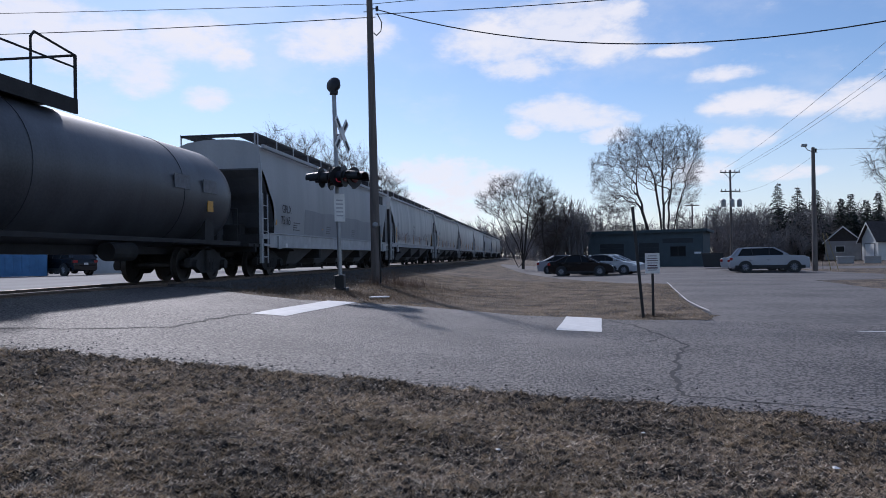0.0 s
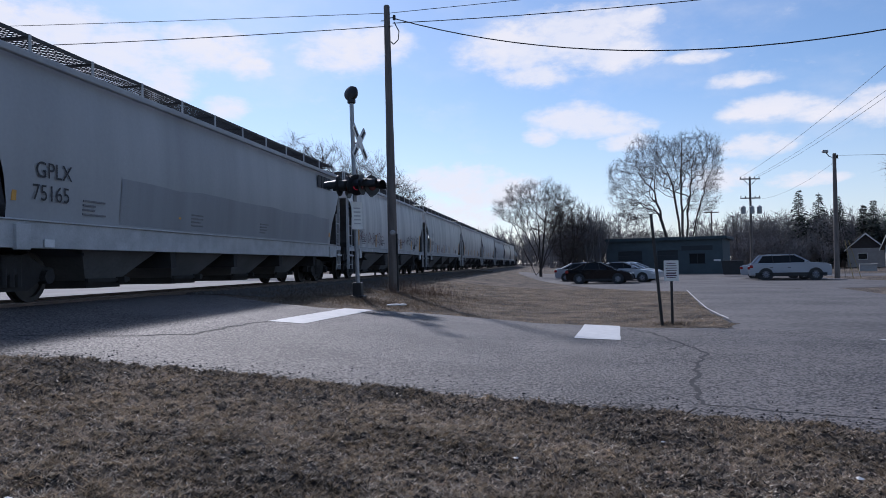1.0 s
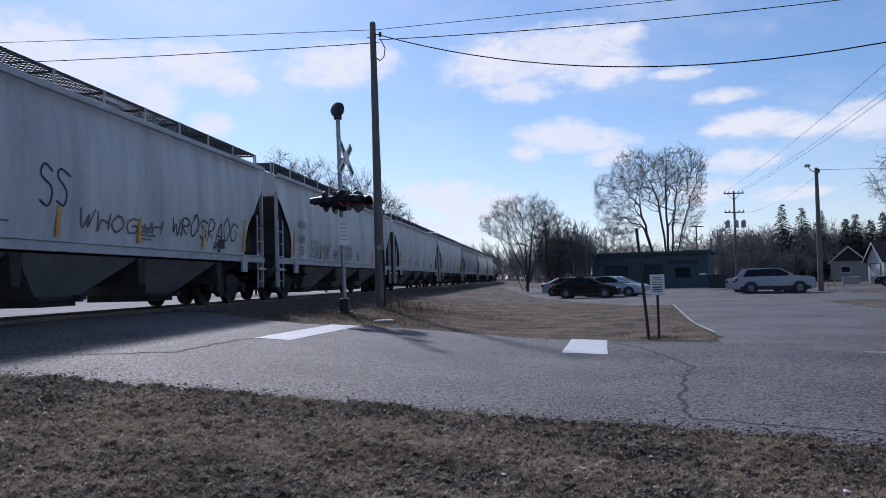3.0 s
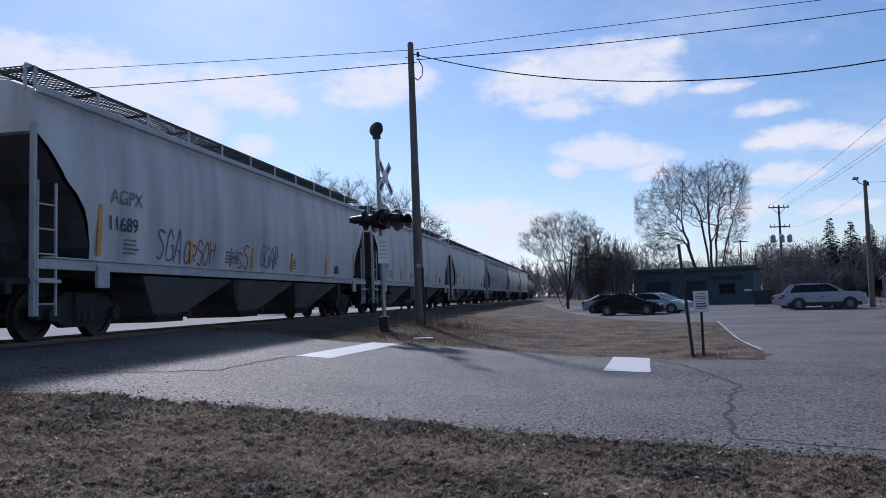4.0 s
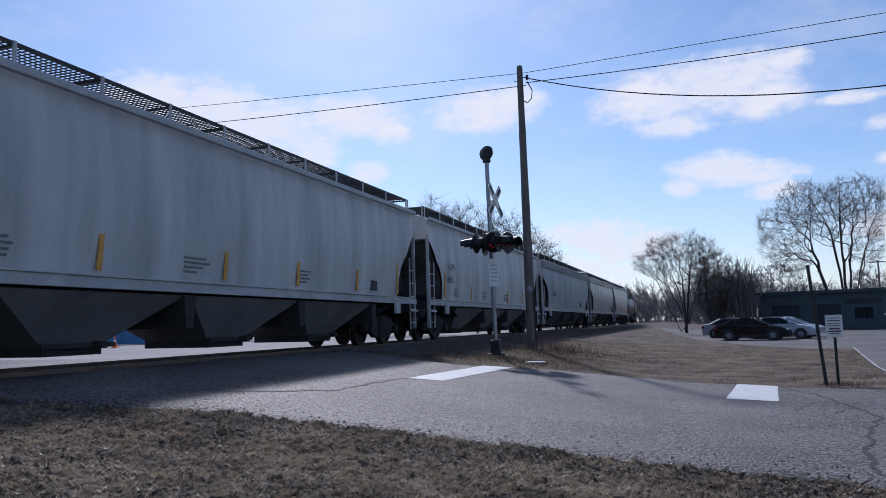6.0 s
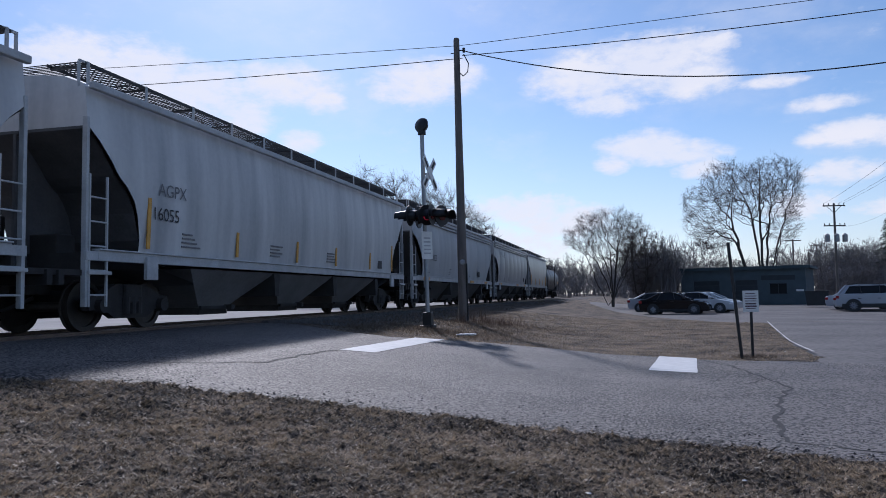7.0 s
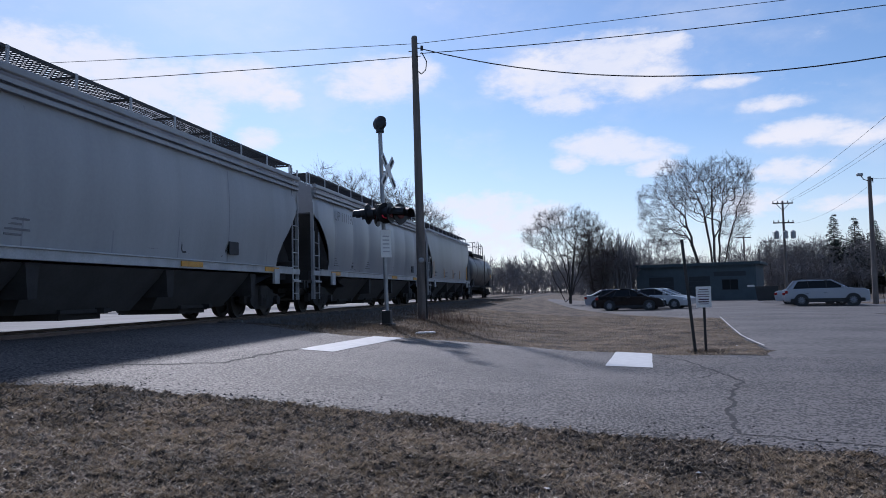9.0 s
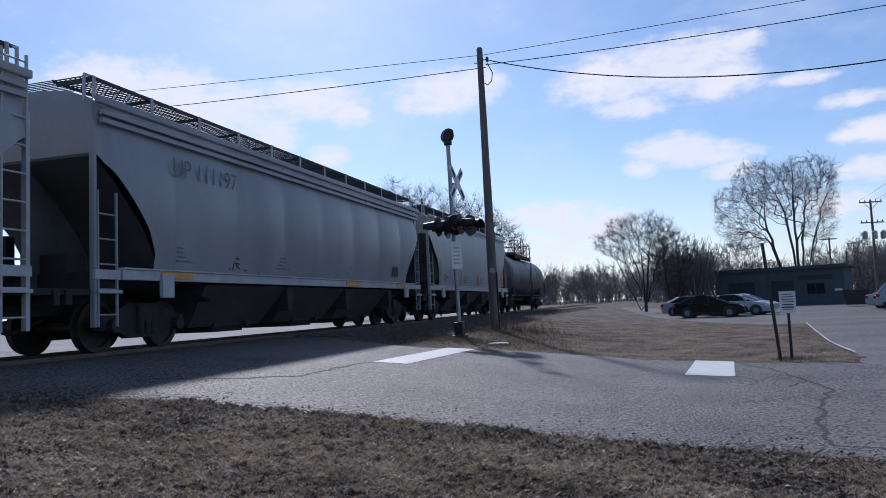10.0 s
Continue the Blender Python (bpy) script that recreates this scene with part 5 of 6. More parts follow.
# ---------------------------------------------------------------- buildings
def garage_building():
    xa, ya = place(11.4, 86)
    xb, yb = place(19.65, 84)
    ang = math.degrees(math.atan2(yb - ya, xb - xa))
    w = math.hypot(xb - xa, yb - ya)
    g = thing("garage_building", Matrix.Translation((xa, ya, 0)) @ Matrix.Rotation(radians(ang), 4, "Z"), "low dark green flat-roofed garage with overhead doors", "building")
    hgt, d = 3.75, 9.0
    doors = [(1.3, 4.0, 0.0, 2.6), (5.6, 7.8, 0.0, 2.6)]
    win = (9.0, 10.6, 1.15, 2.15)
    xs = [0, doors[0][0], doors[0][1], doors[1][0], doors[1][1], win[0], win[1], w]
    for i, (x0, x1) in enumerate(zip(xs, xs[1:])):
        spans = [(2.6, hgt)] if i in (1, 3) else [(0, win[2]), (win[3], hgt)] if i == 5 else [(0, hgt)]
        for z0, z1 in spans:
            part("front_wall", boxes((x0, x1, 0, 0.25, z0, z1)), M["green_wall"], g)
    part("side_wall", boxes((0, 0.25, 0.25, d, 0, hgt)), M["green_wall"], g)
    part("side_wall", boxes((w - 0.25, w, 0.25, d, 0, hgt)), M["green_wall"], g)
    part("back_wall", boxes((0.25, w - 0.25, d - 0.25, d, 0, hgt)), M["green_wall"], g)
    part("roof", boxes((-0.25, w + 0.45, -0.35, d + 0.3, hgt, hgt + 0.28), bevel=0.02), M["green_trim"], g)
    part("roof_edge", boxes((-0.27, w + 0.47, -0.39, -0.352, hgt - 0.05, hgt + 0.2)), M["green_trim"], g)
    for x0, x1, z0, z1 in doors:
        part("overhead_door", boxes(*[(x0, x1, 0.12, 0.17, z0 + k * 0.52 + 0.01, z0 + k * 0.52 + 0.51) for k in range(5)], bevel=0.01), M["garage"], g)
    wdw = part("window", boxes((win[0], win[1], 0.1, 0.13, win[2], win[3])), M["glass"], g)
    part("window_frame", boxes((win[0] - 0.06, win[1] + 0.06, -0.03, 0.1, win[2] - 0.08, win[2]), (win[0] - 0.06, win[1] + 0.06, -0.03, 0.1, win[3], win[3] + 0.08), ((win[0] + win[1]) / 2 - 0.03, (win[0] + win[1]) / 2 + 0.03, 0.04, 0.1, win[2], win[3])), M["garage"], wdw)
    part("notice_panel", boxes((8.2, 11.4, -0.02, -0.004, 2.55, 3.05), bevel=0.004), M["garage"], g)
    part("number_bar", boxes((w - 0.9, w - 0.2, -0.012, -0.004, 1.35, 1.55)), M["white"], g)


garage_building()


def house(m, w, d, eave, ridge, wall, label, doors=(), windows=(), gable=False):
    h = thing("house", m, label, "house")
    bm = bmesh.new()
    outline = [(0, 0), (w, 0), (w, eave), (w / 2, ridge), (0, eave)]
    prism(bm, outline, 0, d)
    part("wall", bm, wall, h)
    bm = bmesh.new()
    o = 0.4
    sl = (ridge - eave) / (w / 2)
    prism(bm, [(-o, eave - o * sl), (w / 2, ridge), (w + o, eave - o * sl), (w + o, eave - o * sl + 0.2), (w / 2, ridge + 0.22), (-o, eave - o * sl + 0.2)], -0.5, d + 0.4)
    part("roof", bm, M["shingle"], h)
    part("gable_panel", made(lambda b: prism(b, [(0.05, eave), (w - 0.05, eave), (w / 2, ridge - 0.05)], -0.03, -0.004)), M["shingle"] if gable else wall, h)
    part("bargeboard", made(lambda b: prism(b, [(-o, eave - o * sl - 0.12), (w / 2, ridge - 0.12), (w + o, eave - o * sl - 0.12), (w + o, eave - o * sl + 0.1), (w / 2, ridge + 0.12), (-o, eave - o * sl + 0.1)], -0.56, -0.505)), M["siding"], h)
    for x0, x1, z0, z1 in doors:
        part("garage_door", boxes(*[(x0, x1, -0.05, -0.005, z0 + k * (z1 - z0) / 4 + 0.01, z0 + (k + 1) * (z1 - z0) / 4 - 0.01) for k in range(4)], bevel=0.008), M["white"], h)
        part("door_frame", boxes((x0 - 0.12, x0, -0.06, -0.004, z0, z1 + 0.12), (x1, x1 + 0.12, -0.06, -0.004, z0, z1 + 0.12), (x0, x1, -0.06, -0.004, z1, z1 + 0.12)), M["faint"], h)
    for x0, x1, z0, z1 in windows:
        wd = part("window", boxes((x0, x1, -0.03, -0.005, z0, z1)), M["glass"], h)
        part("window_frame", boxes((x0 - 0.08, x1 + 0.08, -0.06, -0.004, z0 - 0.1, z0), (x0 - 0.08, x1 + 0.08, -0.06, -0.004, z1, z1 + 0.1), (x0 - 0.08, x0, -0.06, -0.004, z0, z1), (x1, x1 + 0.08, -0.06, -0.004, z0, z1)), M["siding"], wd)
    return h


x, y = place(27.6, 124)
house(Matrix.Translation((x, y, 0)) @ Matrix.Rotation(radians(-26), 4, "Z"), 4.7, 9, 2.8, 4.9, M["tan_siding"], "pale house with a low brown gable roof", windows=((1.4, 2.5, 1.2, 2.0),), gable=True)
x, y = place(29.8, 118)
house(Matrix.Translation((x, y, 0)) @ Matrix.Rotation(radians(-88), 4, "Z"), 3.6, 9, 2.9, 5.1, M["siding"], "white clapboard house with a single garage door", doors=((0.8, 2.8, 0.0, 2.2),))

# ---------------------------------------------------------------- vehicles
def vehicle(name, m, paint, label, kind="sedan", length=4.7, group=""):
    """x points to the front, the wheels stand on z = 0."""
    c = thing(name, m, label, "car", group)
    L2 = length / 2
    if kind == "suv":
        h, w, base = 1.76, 0.97, 0.28
        low = [(-L2, 0.55), (-L2 + 0.02, 1.06), (-L2 + 0.10, 1.16), (L2 - 1.50, 1.20), (L2 - 0.30, 1.13), (L2 - 0.05, 1.00), (L2, 0.55), (L2 - 0.05, 0.32), (-L2 + 0.06, 0.34)]
        green = [(-L2 + 0.14, 1.17), (-L2 + 0.58, 1.68), (-L2 + 1.15, 1.76), (L2 - 2.25, 1.72), (L2 - 1.32, 1.20)]
        wheels, r = (-L2 + 1.02, L2 - 0.98), 0.39
    else:
        h, w, base = 1.45, 0.91, 0.2
        low = [(-L2, 0.55), (-L2 + 0.02, 0.92), (-L2 + 0.2, 1.02), (L2 - 1.4, 0.97), (L2 - 0.3, 0.80), (L2 - 0.04, 0.66), (L2, 0.45), (L2 - 0.06, 0.22), (-L2 + 0.08, 0.26)]
        green = [(-L2 + 0.55, 0.98), (-L2 + 1.35, 1.38), (-L2 + 2.0, 1.44), (L2 - 2.1, 1.38), (L2 - 1.15, 0.95)]
        wheels, r = (-L2 + 0.95, L2 - 0.92), 0.33

    def shell(outline, w0, w1, zlo, zhi):
        bm = bmesh.new()
        prism(bm, outline, -w0, w0)
        for v in bm.verts:
            t = max(0.0, min(1.0, (v.co.z - zlo) / (zhi - zlo)))
            v.co.y *= 1 + (w1 / w0 - 1) * t
            if abs(v.co.x) > L2 - 0.3:
                v.co.y *= 0.9
        bmesh.ops.bevel(bm, geom=[e for e in bm.edges if abs(e.verts[0].co.y - e.verts[1].co.y) < 0.2], offset=0.05, segments=3, affect="EDGES", profile=0.6)
        return bm

    body = part("body", shell(low, w, w * 0.97, 0.3, 1.1), paint, c, smooth=True)
    part("cabin", shell(green, w * 0.93, w * 0.74, green[0][1], h), M["glass"], c, "dark window glass", smooth=True)
    z1 = max(z for _, z in green)
    roof = [(x, z) for x, z in green[1:4]]
    bm = bmesh.new()
    a, b = roof[0], roof[-1]
    prism(bm, [(a[0] - 0.12, a[1] - 0.08), *[(x, z + 0.02) for x, z in roof], (b[0] + 0.15, b[1] - 0.07), (b[0], b[1] - 0.04), (a[0], a[1] - 0.04)], -w * 0.76, w * 0.76)
    part("roof", bm, paint, c, smooth=True)
    if kind == "suv":
        part("rear_quarter", shell([(-L2 + 0.11, 1.14), (-L2 + 0.55, 1.71), (-L2 + 0.86, 1.71), (-L2 + 0.5, 1.14)], w * 0.945, w * 0.77, 1.14, 1.72), paint, c, smooth=True)
    for s in (-1, 1):
        for (xa, za), (xb, zb), t in ((green[0], green[1], 0.07), (green[4], green[3], 0.05), ((0.1 - 0.1 * (kind == "suv"), green[0][1]), (0.0, z1 - 0.03), 0.05), ((-L2 + (1.5 if kind == "suv" else 1.2), green[0][1]), (-L2 + (1.4 if kind == "suv" else 1.45), z1 - 0.05), 0.05)):
            inner = abs(xa - xb) < 0.3
            part("pillar", tubes(((xa, s * w * 0.935, za), (xb, s * w * 0.755, zb), t * (0.6 if inner else 1)), n=5), M["plastic"] if inner else paint, c)
    for x in wheels:
        for s in (-1, 1):
            wl = new("wheel")
            wl.parent, wl.matrix_basis = c, pose(x, s * (w - 0.11), r, 90, 0, 0)
            part("tyre", made(lambda q: lathe(q, [(r * 0.62, -0.11), (r * 0.95, -0.115), (r, -0.07), (r, 0.07), (r * 0.95, 0.115), (r * 0.62, 0.11)], 28)), M["tyre"], wl, smooth=True)
            bm = bmesh.new()
            lathe(bm, [(r * 0.64, -0.10), (r * 0.64, 0.10), (r * 0.58, 0.08), (r * 0.55, 0.02), (0.02, 0.02)], 24)
            part("rim_well", bm, M["tyre"], wl)
            bm = bmesh.new()
            for k in range(10):
                an = 2 * math.pi * k / 10
                for zz in (-0.112, 0.112):
                    tube(bm, (0.03 * math.cos(an), 0.03 * math.sin(an), zz), (r * 0.62 * math.cos(an), r * 0.62 * math.sin(an), zz), 0.04, 0.032, n=6)
            for zz in (-0.11, 0.11):
                lathe(bm, [(r * 0.58, zz - 0.01), (r * 0.66, zz - 0.01), (r * 0.66, zz + 0.01), (r * 0.58, zz + 0.01)], 24)
            part("rim", bm, M["rim"], wl)
        for s in (-1, 1):
            bm = bmesh.new()
            lathe(bm, [(r * 1.02, -0.01), (r * 1.16, -0.01), (r * 1.16, 0.03), (r * 1.02, 0.03)], 24, Matrix.Translation((x, s * (w + 0.0) * 0.985, r)) @ Matrix.Rotation(radians(-90 * s), 4, "X"))
            part("wheel_arch", bm, M["plastic"], c)
    for s in (-1, 1):
        part("headlight", boxes((L2 - 0.42, L2 - 0.06, s * w * 0.72 - 0.17, s * w * 0.72 + 0.17, low[4][1] - 0.22, low[4][1] - 0.08), bevel=0.03), M["head"], c)
        part("tail_light", boxes((-L2 - 0.005, -L2 + 0.2, s * w * 0.76 - 0.15, s * w * 0.76 + 0.13, low[2][1] - 0.3, low[2][1] - 0.12), bevel=0.03), M["tail"], c)
        part("mirror", boxes((L2 - 1.65, L2 - 1.45, s * w * 0.98 - 0.1, s * w * 0.98 + 0.1, green[0][1], green[0][1] + 0.15), bevel=0.03), paint, c)
        for hx in (-0.15, -1.25):
            part("door_handle", boxes((hx, hx + 0.2, s * w * 0.985 - 0.012, s * w * 0.985 + 0.012, 0.85, 0.885)), M["plastic"], c)
        part("rocker", boxes((wheels[0] + r, wheels[1] - r, s * w * 0.95 - 0.03, s * w * 0.95 + 0.03, base, base + 0.14)), M["plastic"], c)
        if kind == "suv":
            part("cladding", boxes((-L2 + 0.35, L2 - 0.3, s * w * 0.985 - 0.03, s * w * 0.985 + 0.02, 0.28, 0.52), bevel=0.02), M["plastic"], c)
            part("roof_bar", tubes(((-L2 + 0.7, s * 0.62, 1.8), (L2 - 2.4, s * 0.62, 1.77), 0.02)), M["dark_steel"], c)
    part("number_plate", boxes((-L2 - 0.012, -L2 + 0.02, -0.16, 0.16, 0.72, 0.86)), M["white"], c)
    return c


def car_park():
    vehicle("sedan", at(9.75, 50.6, -20), M["black_car"], "black four-door saloon parked in the car park", "sedan", 4.45, "parked cars")
    vehicle("sedan", at(12.0, 53.0, -26), M["white_car"], "pale grey saloon parked beside the black one", "sedan", 4.6, "parked cars")
    vehicle("sedan", at(13.6, 57.4, -26), M["white_car"], "pale hatchback parked in the row", "sedan", 4.4, "parked cars")
    vehicle("sedan", at(9.9, 57.0, -25), M["silver"], "grey saloon parked behind the black one", "sedan", 4.5, "parked cars")
    vehicle("suv", at(22.9, 51.3, -24), M["silver"], "silver sport utility vehicle parked by the lamp pole", "suv", 5.05, "parked cars")
    vehicle("sedan", at(23.55, 54.0, -24), M["white_car"], "white car parked behind the silver one", "sedan", 4.6, "parked cars")
    vehicle("sedan", at(24.1, 56.9, -24), M["silver"], "pale car parked at the row's end", "sedan", 4.6, "parked cars")
    vehicle("suv", at(-26.0, 51.5, 150), M["black_car"], "dark car standing in the yard beyond the railway", "suv", 4.7, "parked cars")
    vehicle("suv", at(-33.5, 64.5, 160), M["black_car"], "dark car parked by a far kerb", "suv", 4.7, "parked cars")


car_park()
STREET_CAR = vehicle("sedan", at(38.2, 64.6, 152), M["black_car"], "dark saloon rolling along the side street", "sedan", 4.7)


def small_yard_things():
    for x, y in ((-27.86, 36.43), (-26.2, 36.83), (-30.5, 42.0)):
        c = thing("traffic_cone", at(x, y), "orange traffic cone with a white band", "cone", "cones in the yard")
        part("base", boxes((-0.18, 0.18, -0.18, 0.18, 0, 0.03), bevel=0.008), M["orange"], c)
        part("cone", made(lambda b: lathe(b, [(0.13, 0.03), (0.03, 0.7), (0.02, 0.71)], 16)), M["orange"], c, smooth=True)
        part("band", made(lambda b: lathe(b, [(0.092, 0.31), (0.068, 0.45), (0.06, 0.45)], 16)), M["white"], c, smooth=True)
    for x, y, turn, half, paint, name, label in ((-33.5, 49.0, 20, 3.0, "blue", "container", "blue steel container in the yard"), (*place(-29.4, 58), 26, 1.6, "blue", "container", "short blue steel container behind the dark car"), (*place(-24.0, 62), 24, 1.5, "siding", "storage_box", "white steel storage box in the gravel yard")):
        b = thing(name, at(x, y, turn), label, "container")
        part("body", boxes((-half, half, -1.2, 1.2, 0.02, 2.3), bevel=0.03), M[paint], b)
        for k in range(int(half / 0.24)):
            part("rib", boxes((-half + 0.1 + k * 0.48, -half + 0.25 + k * 0.48, -1.26, -1.2, 0.2, 2.2)), M[paint], b)
    b = thing("dumpster", at(24.4, 66.0, -20), "dark dumpster at the car park's edge", "dumpster")
    part("body", made(lambda q: prism(q, [(-0.75, 0.15), (0.75, 0.15), (0.9, 1.3), (-0.9, 1.3)], -0.8, 0.8)), M["plastic"], b)
    part("lid", boxes((-0.92, 0.92, -0.85, 0.85, 1.305, 1.39), bevel=0.03), M["plastic"], b)
    for k, (az, d) in enumerate(((28.8, 90), (30.4, 92))):
        x, y = place(az, d)
        p = thing("planter", at(x, y, -24), "pale concrete planter beside the street", "planter")
        part("box", boxes((-0.8, 0.8, -0.3, 0.3, 0, 0.7), bevel=0.03), M["tan_siding"], p)
        part("cap", boxes((-0.85, 0.85, -0.35, 0.35, 0.702, 0.78), bevel=0.02), M["kerb"], p)
    bm = bmesh.new()
    for k in range(3):
        bmesh.ops.create_icosphere(bm, subdivisions=1, radius=0.12, matrix=Matrix.Translation((0.14 * k, 0.04 * (k % 2), 0.03)) @ Matrix.Diagonal((1.3, 0.6, 0.28, 1)))
    part("sheet", bm, M["litter"], thing("paper_litter", at(-1.75, 19.6, 10), "flattened pale paper litter at the road's edge", "litter"))


small_yard_things()


# ---------------------------------------------------------------- trees
def grow(rng, p, d, length, radius, depth, out, level=0, kids=(3, 5), spread=0.75, up=0.25, wob=0.16, shrink=0.66, nseg=4):
    pts, dirs = [p], [d]
    for i in range(nseg):
        d = (d + Vector((rng.gauss(0, wob), rng.gauss(0, wob), rng.gauss(0, wob) + up * 0.12))).normalized()
        q = p + d * (length / nseg)
        r0, r1 = radius * (1 - 0.5 * i / nseg), radius * (1 - 0.5 * (i + 1) / nseg)
        out.append((p, q, r0, r1, level))
        p = q
        pts.append(p), dirs.append(d)
    if depth == 0:
        return
    n = rng.randint(*kids)
    for k in range(n):
        t = 0.35 + 0.65 * (k + rng.random() * 0.8) / n
        i = min(nseg, max(1, int(t * nseg + 0.5)))
        base, bd = pts[i], dirs[i]
        side = Vector((rng.gauss(0, 1), rng.gauss(0, 1), rng.gauss(0, 0.6)))
        side = (side - bd * side.dot(bd)).normalized()
        nd = (bd * rng.uniform(0.55, 1.0) + side * spread * rng.uniform(0.6, 1.2) + Vector((0, 0, up))).normalized()
        grow(rng, base, nd, length * shrink * rng.uniform(0.75, 1.2), radius * (1 - 0.5 * i / nseg) * rng.uniform(0.5, 0.7), depth - 1, out, level + 1, kids, spread, up, wob, shrink, nseg)


def skin(name, segs, material, parent, rmin):
    verts, faces = [], []
    for p, q, r0, r1, level in segs:
        n = 7 if level == 0 else 5 if level == 1 else 3
        d = q - p
        ax = d.orthogonal().normalized()
        ay = d.cross(ax).normalized()
        k = len(verts)
        for c, r in ((p, max(r0, rmin)), (q, max(r1, rmin))):
            for i in range(n):
                a = 2 * math.pi * i / n
                verts.append(c + ax * (r * math.cos(a)) + ay * (r * math.sin(a)))
        for i in range(n):
            j = (i + 1) % n
            faces.append((k + i, k + j, k + n + j, k + n + i))
    ob = raw(name, verts, faces, material)
    ob.parent = parent
    return ob


def bare_tree(x, y, height, label, seed, width=0.8, base=0.25, stems=1, fan=0.25, tips=600, tip_r=0.009, twigs=5, droop=0.0, group="", twig="twig", flat=1.0, swell=0.48, reach=0.05, limbs=(), lobes=(), fork=0.14, sprays=0):
    """A bare crown: twig tips fill a dome or several lobes, and each one joins the nearest limb on its way down to the trunk.
    limbs: foot, mid and top of a bowed stem, each (across, up); lobes: centre and half sizes (across, up), all in shares of the height."""
    rng = np.random.RandomState(seed)
    t = thing("tree", Matrix.Translation((x, y, gz(x, y) - 0.05)), label, "tree", group)
    nodes, way = np.zeros((60000, 3)), np.zeros((60000, 3))
    parent, count = np.full(60000, -1), 1

    def put(p, k):
        nonlocal count
        nodes[count], parent[count] = p, k
        d = p - nodes[k]
        way[count] = d / (np.linalg.norm(d) + 1e-6)
        count += 1
        return count - 1

    def run(start, end, n, bend, jit=0.02):
        k = start
        a, c = nodes[start].copy(), np.array(end)
        for i in range(1, n + 1):
            f = i / n
            k = put(a * (1 - f) + c * f + bend * math.sin(math.pi * f) + rng.normal(0, jit * np.linalg.norm(c - a) / n ** 0.5, 3), k)
        return k

    w, lo = height * width / 2, height * base
    fork_k = run(0, (0, 0, lo * (fork if stems > 1 or limbs else 0.9)), 3, np.zeros(3))
    for foot, mid, top in limbs:
        deep, k = rng.uniform(-0.09, 0.09) * height, fork_k
        f0, f1, f2 = (np.array([q[0], 0, q[1]]) * height for q in (foot, mid, top))
        f0 = f0 if foot[1] < 0.25 else nodes[4:count][np.argmin(((nodes[4:count] - f0)[:, [0, 2]] ** 2).sum(1))]
        if foot[1] >= 0.25:
            k = 4 + int(np.argmin(((nodes[4:count] - f0) ** 2).sum(1)))
        y0 = f0[1]
        for i in range(0 if foot[1] < 0.25 else 1, 15):
            f = i / 14
            p = f0 * (1 - f) ** 2 + 2 * f1 * f * (1 - f) + f2 * f * f
            p[1] = y0 + deep * f
            k = put(p + rng.normal(0, 0.006 * height, 3) * min(1, 3 * f), k)
    for k in range(0 if limbs else stems):
        an = 2 * math.pi * (k + rng.rand() * 0.6) / stems
        f = fan * rng.uniform(0.5, 1.3) if stems > 1 else 0.05
        top = height * rng.uniform(0.66, 0.93)
        run(fork_k, (math.cos(an) * f * height, math.sin(an) * f * height, top), 9, np.array([math.cos(an), math.sin(an), 0]) * 0.05 * height)
    main = count
    pts = []
    area = np.cumsum([lobe[2] * lobe[3] for lobe in lobes]) if lobes else None
    while len(pts) < tips:
        q = rng.uniform(-1, 1, 3)
        r = np.linalg.norm(q)
        if r > 1 or (r < 0.35 and not lobes) or rng.rand() > r ** 1.2:
            continue
        lump = 1 + 0.2 * noise.noise(Vector((q[0] * 2.2 / r, q[1] * 2.2 / r, q[2] * 2.2 / r + seed)))
        q = q * lump
        if lobes:
            cx, cz, rx, rz = lobes[int(np.searchsorted(area, rng.rand() * area[-1]))]
            pts.append(np.array([cx + q[0] * rx, q[1] * rx * 1.2 + rng.uniform(-0.05, 0.05), cz + q[2] * rz]) * height)
            continue
        mid = lo + (height - lo) * 0.48
        z = mid + q[2] * ((height - mid) if q[2] > 0 else (mid - lo) * flat)
        slim = 1 + 0.5 * min(0.0, q[2])
        pts.append(np.array([q[0] * w * slim, q[1] * w * slim, z]))
    pts.sort(key=lambda p: np.hypot(p[0], p[1]) * 0.9 + abs(p[2] - height * 0.5))
    for p in pts:
        d = p - nodes[:count]
        gap = np.sqrt((d * d).sum(1)) + 1e-6
        cos = (way[:count] * d).sum(1) / gap
        cost = gap * (1 + (1.1 if limbs else 0.7) * (1 - cos)) + 0.6 * np.maximum(0, -d[:, 2])
        cost[:4] += height
        if limbs:
            cost[:main] *= 0.72
        k = int(np.argmin(cost))
        gap = gap[k]
        if gap < 0.12:
            continue
        run(k, p, max(2, int(gap / (height * 0.045))), np.array([0, 0, -0.05 * gap]), 0.028)
    n = count
    load = np.zeros(n)
    kids = np.zeros(n, int)
    for k in range(n - 1, 0, -1):
        if kids[k] == 0:
            load[k] += 1
        load[parent[k]] += load[k]
        kids[parent[k]] += 1
    rad = tip_r * np.maximum(load, 1) ** swell
    thick, fine = [], []
    for k in range(1, n):
        p, q = Vector(nodes[parent[k]]), Vector(nodes[k])
        r0, r1 = rad[parent[k]], rad[k]
        r0 = min(r0, r1 * 1.5) if parent[k] > 1 else r0
        (thick if r1 > tip_r * 4 else fine).append((p, q, r0, r1, 1 if r1 > tip_r * 4 else 2))
        if load[k] <= 3:
            out = (q - p).normalized()
            for j in range(twigs):
                b = p.lerp(q, rng.rand())
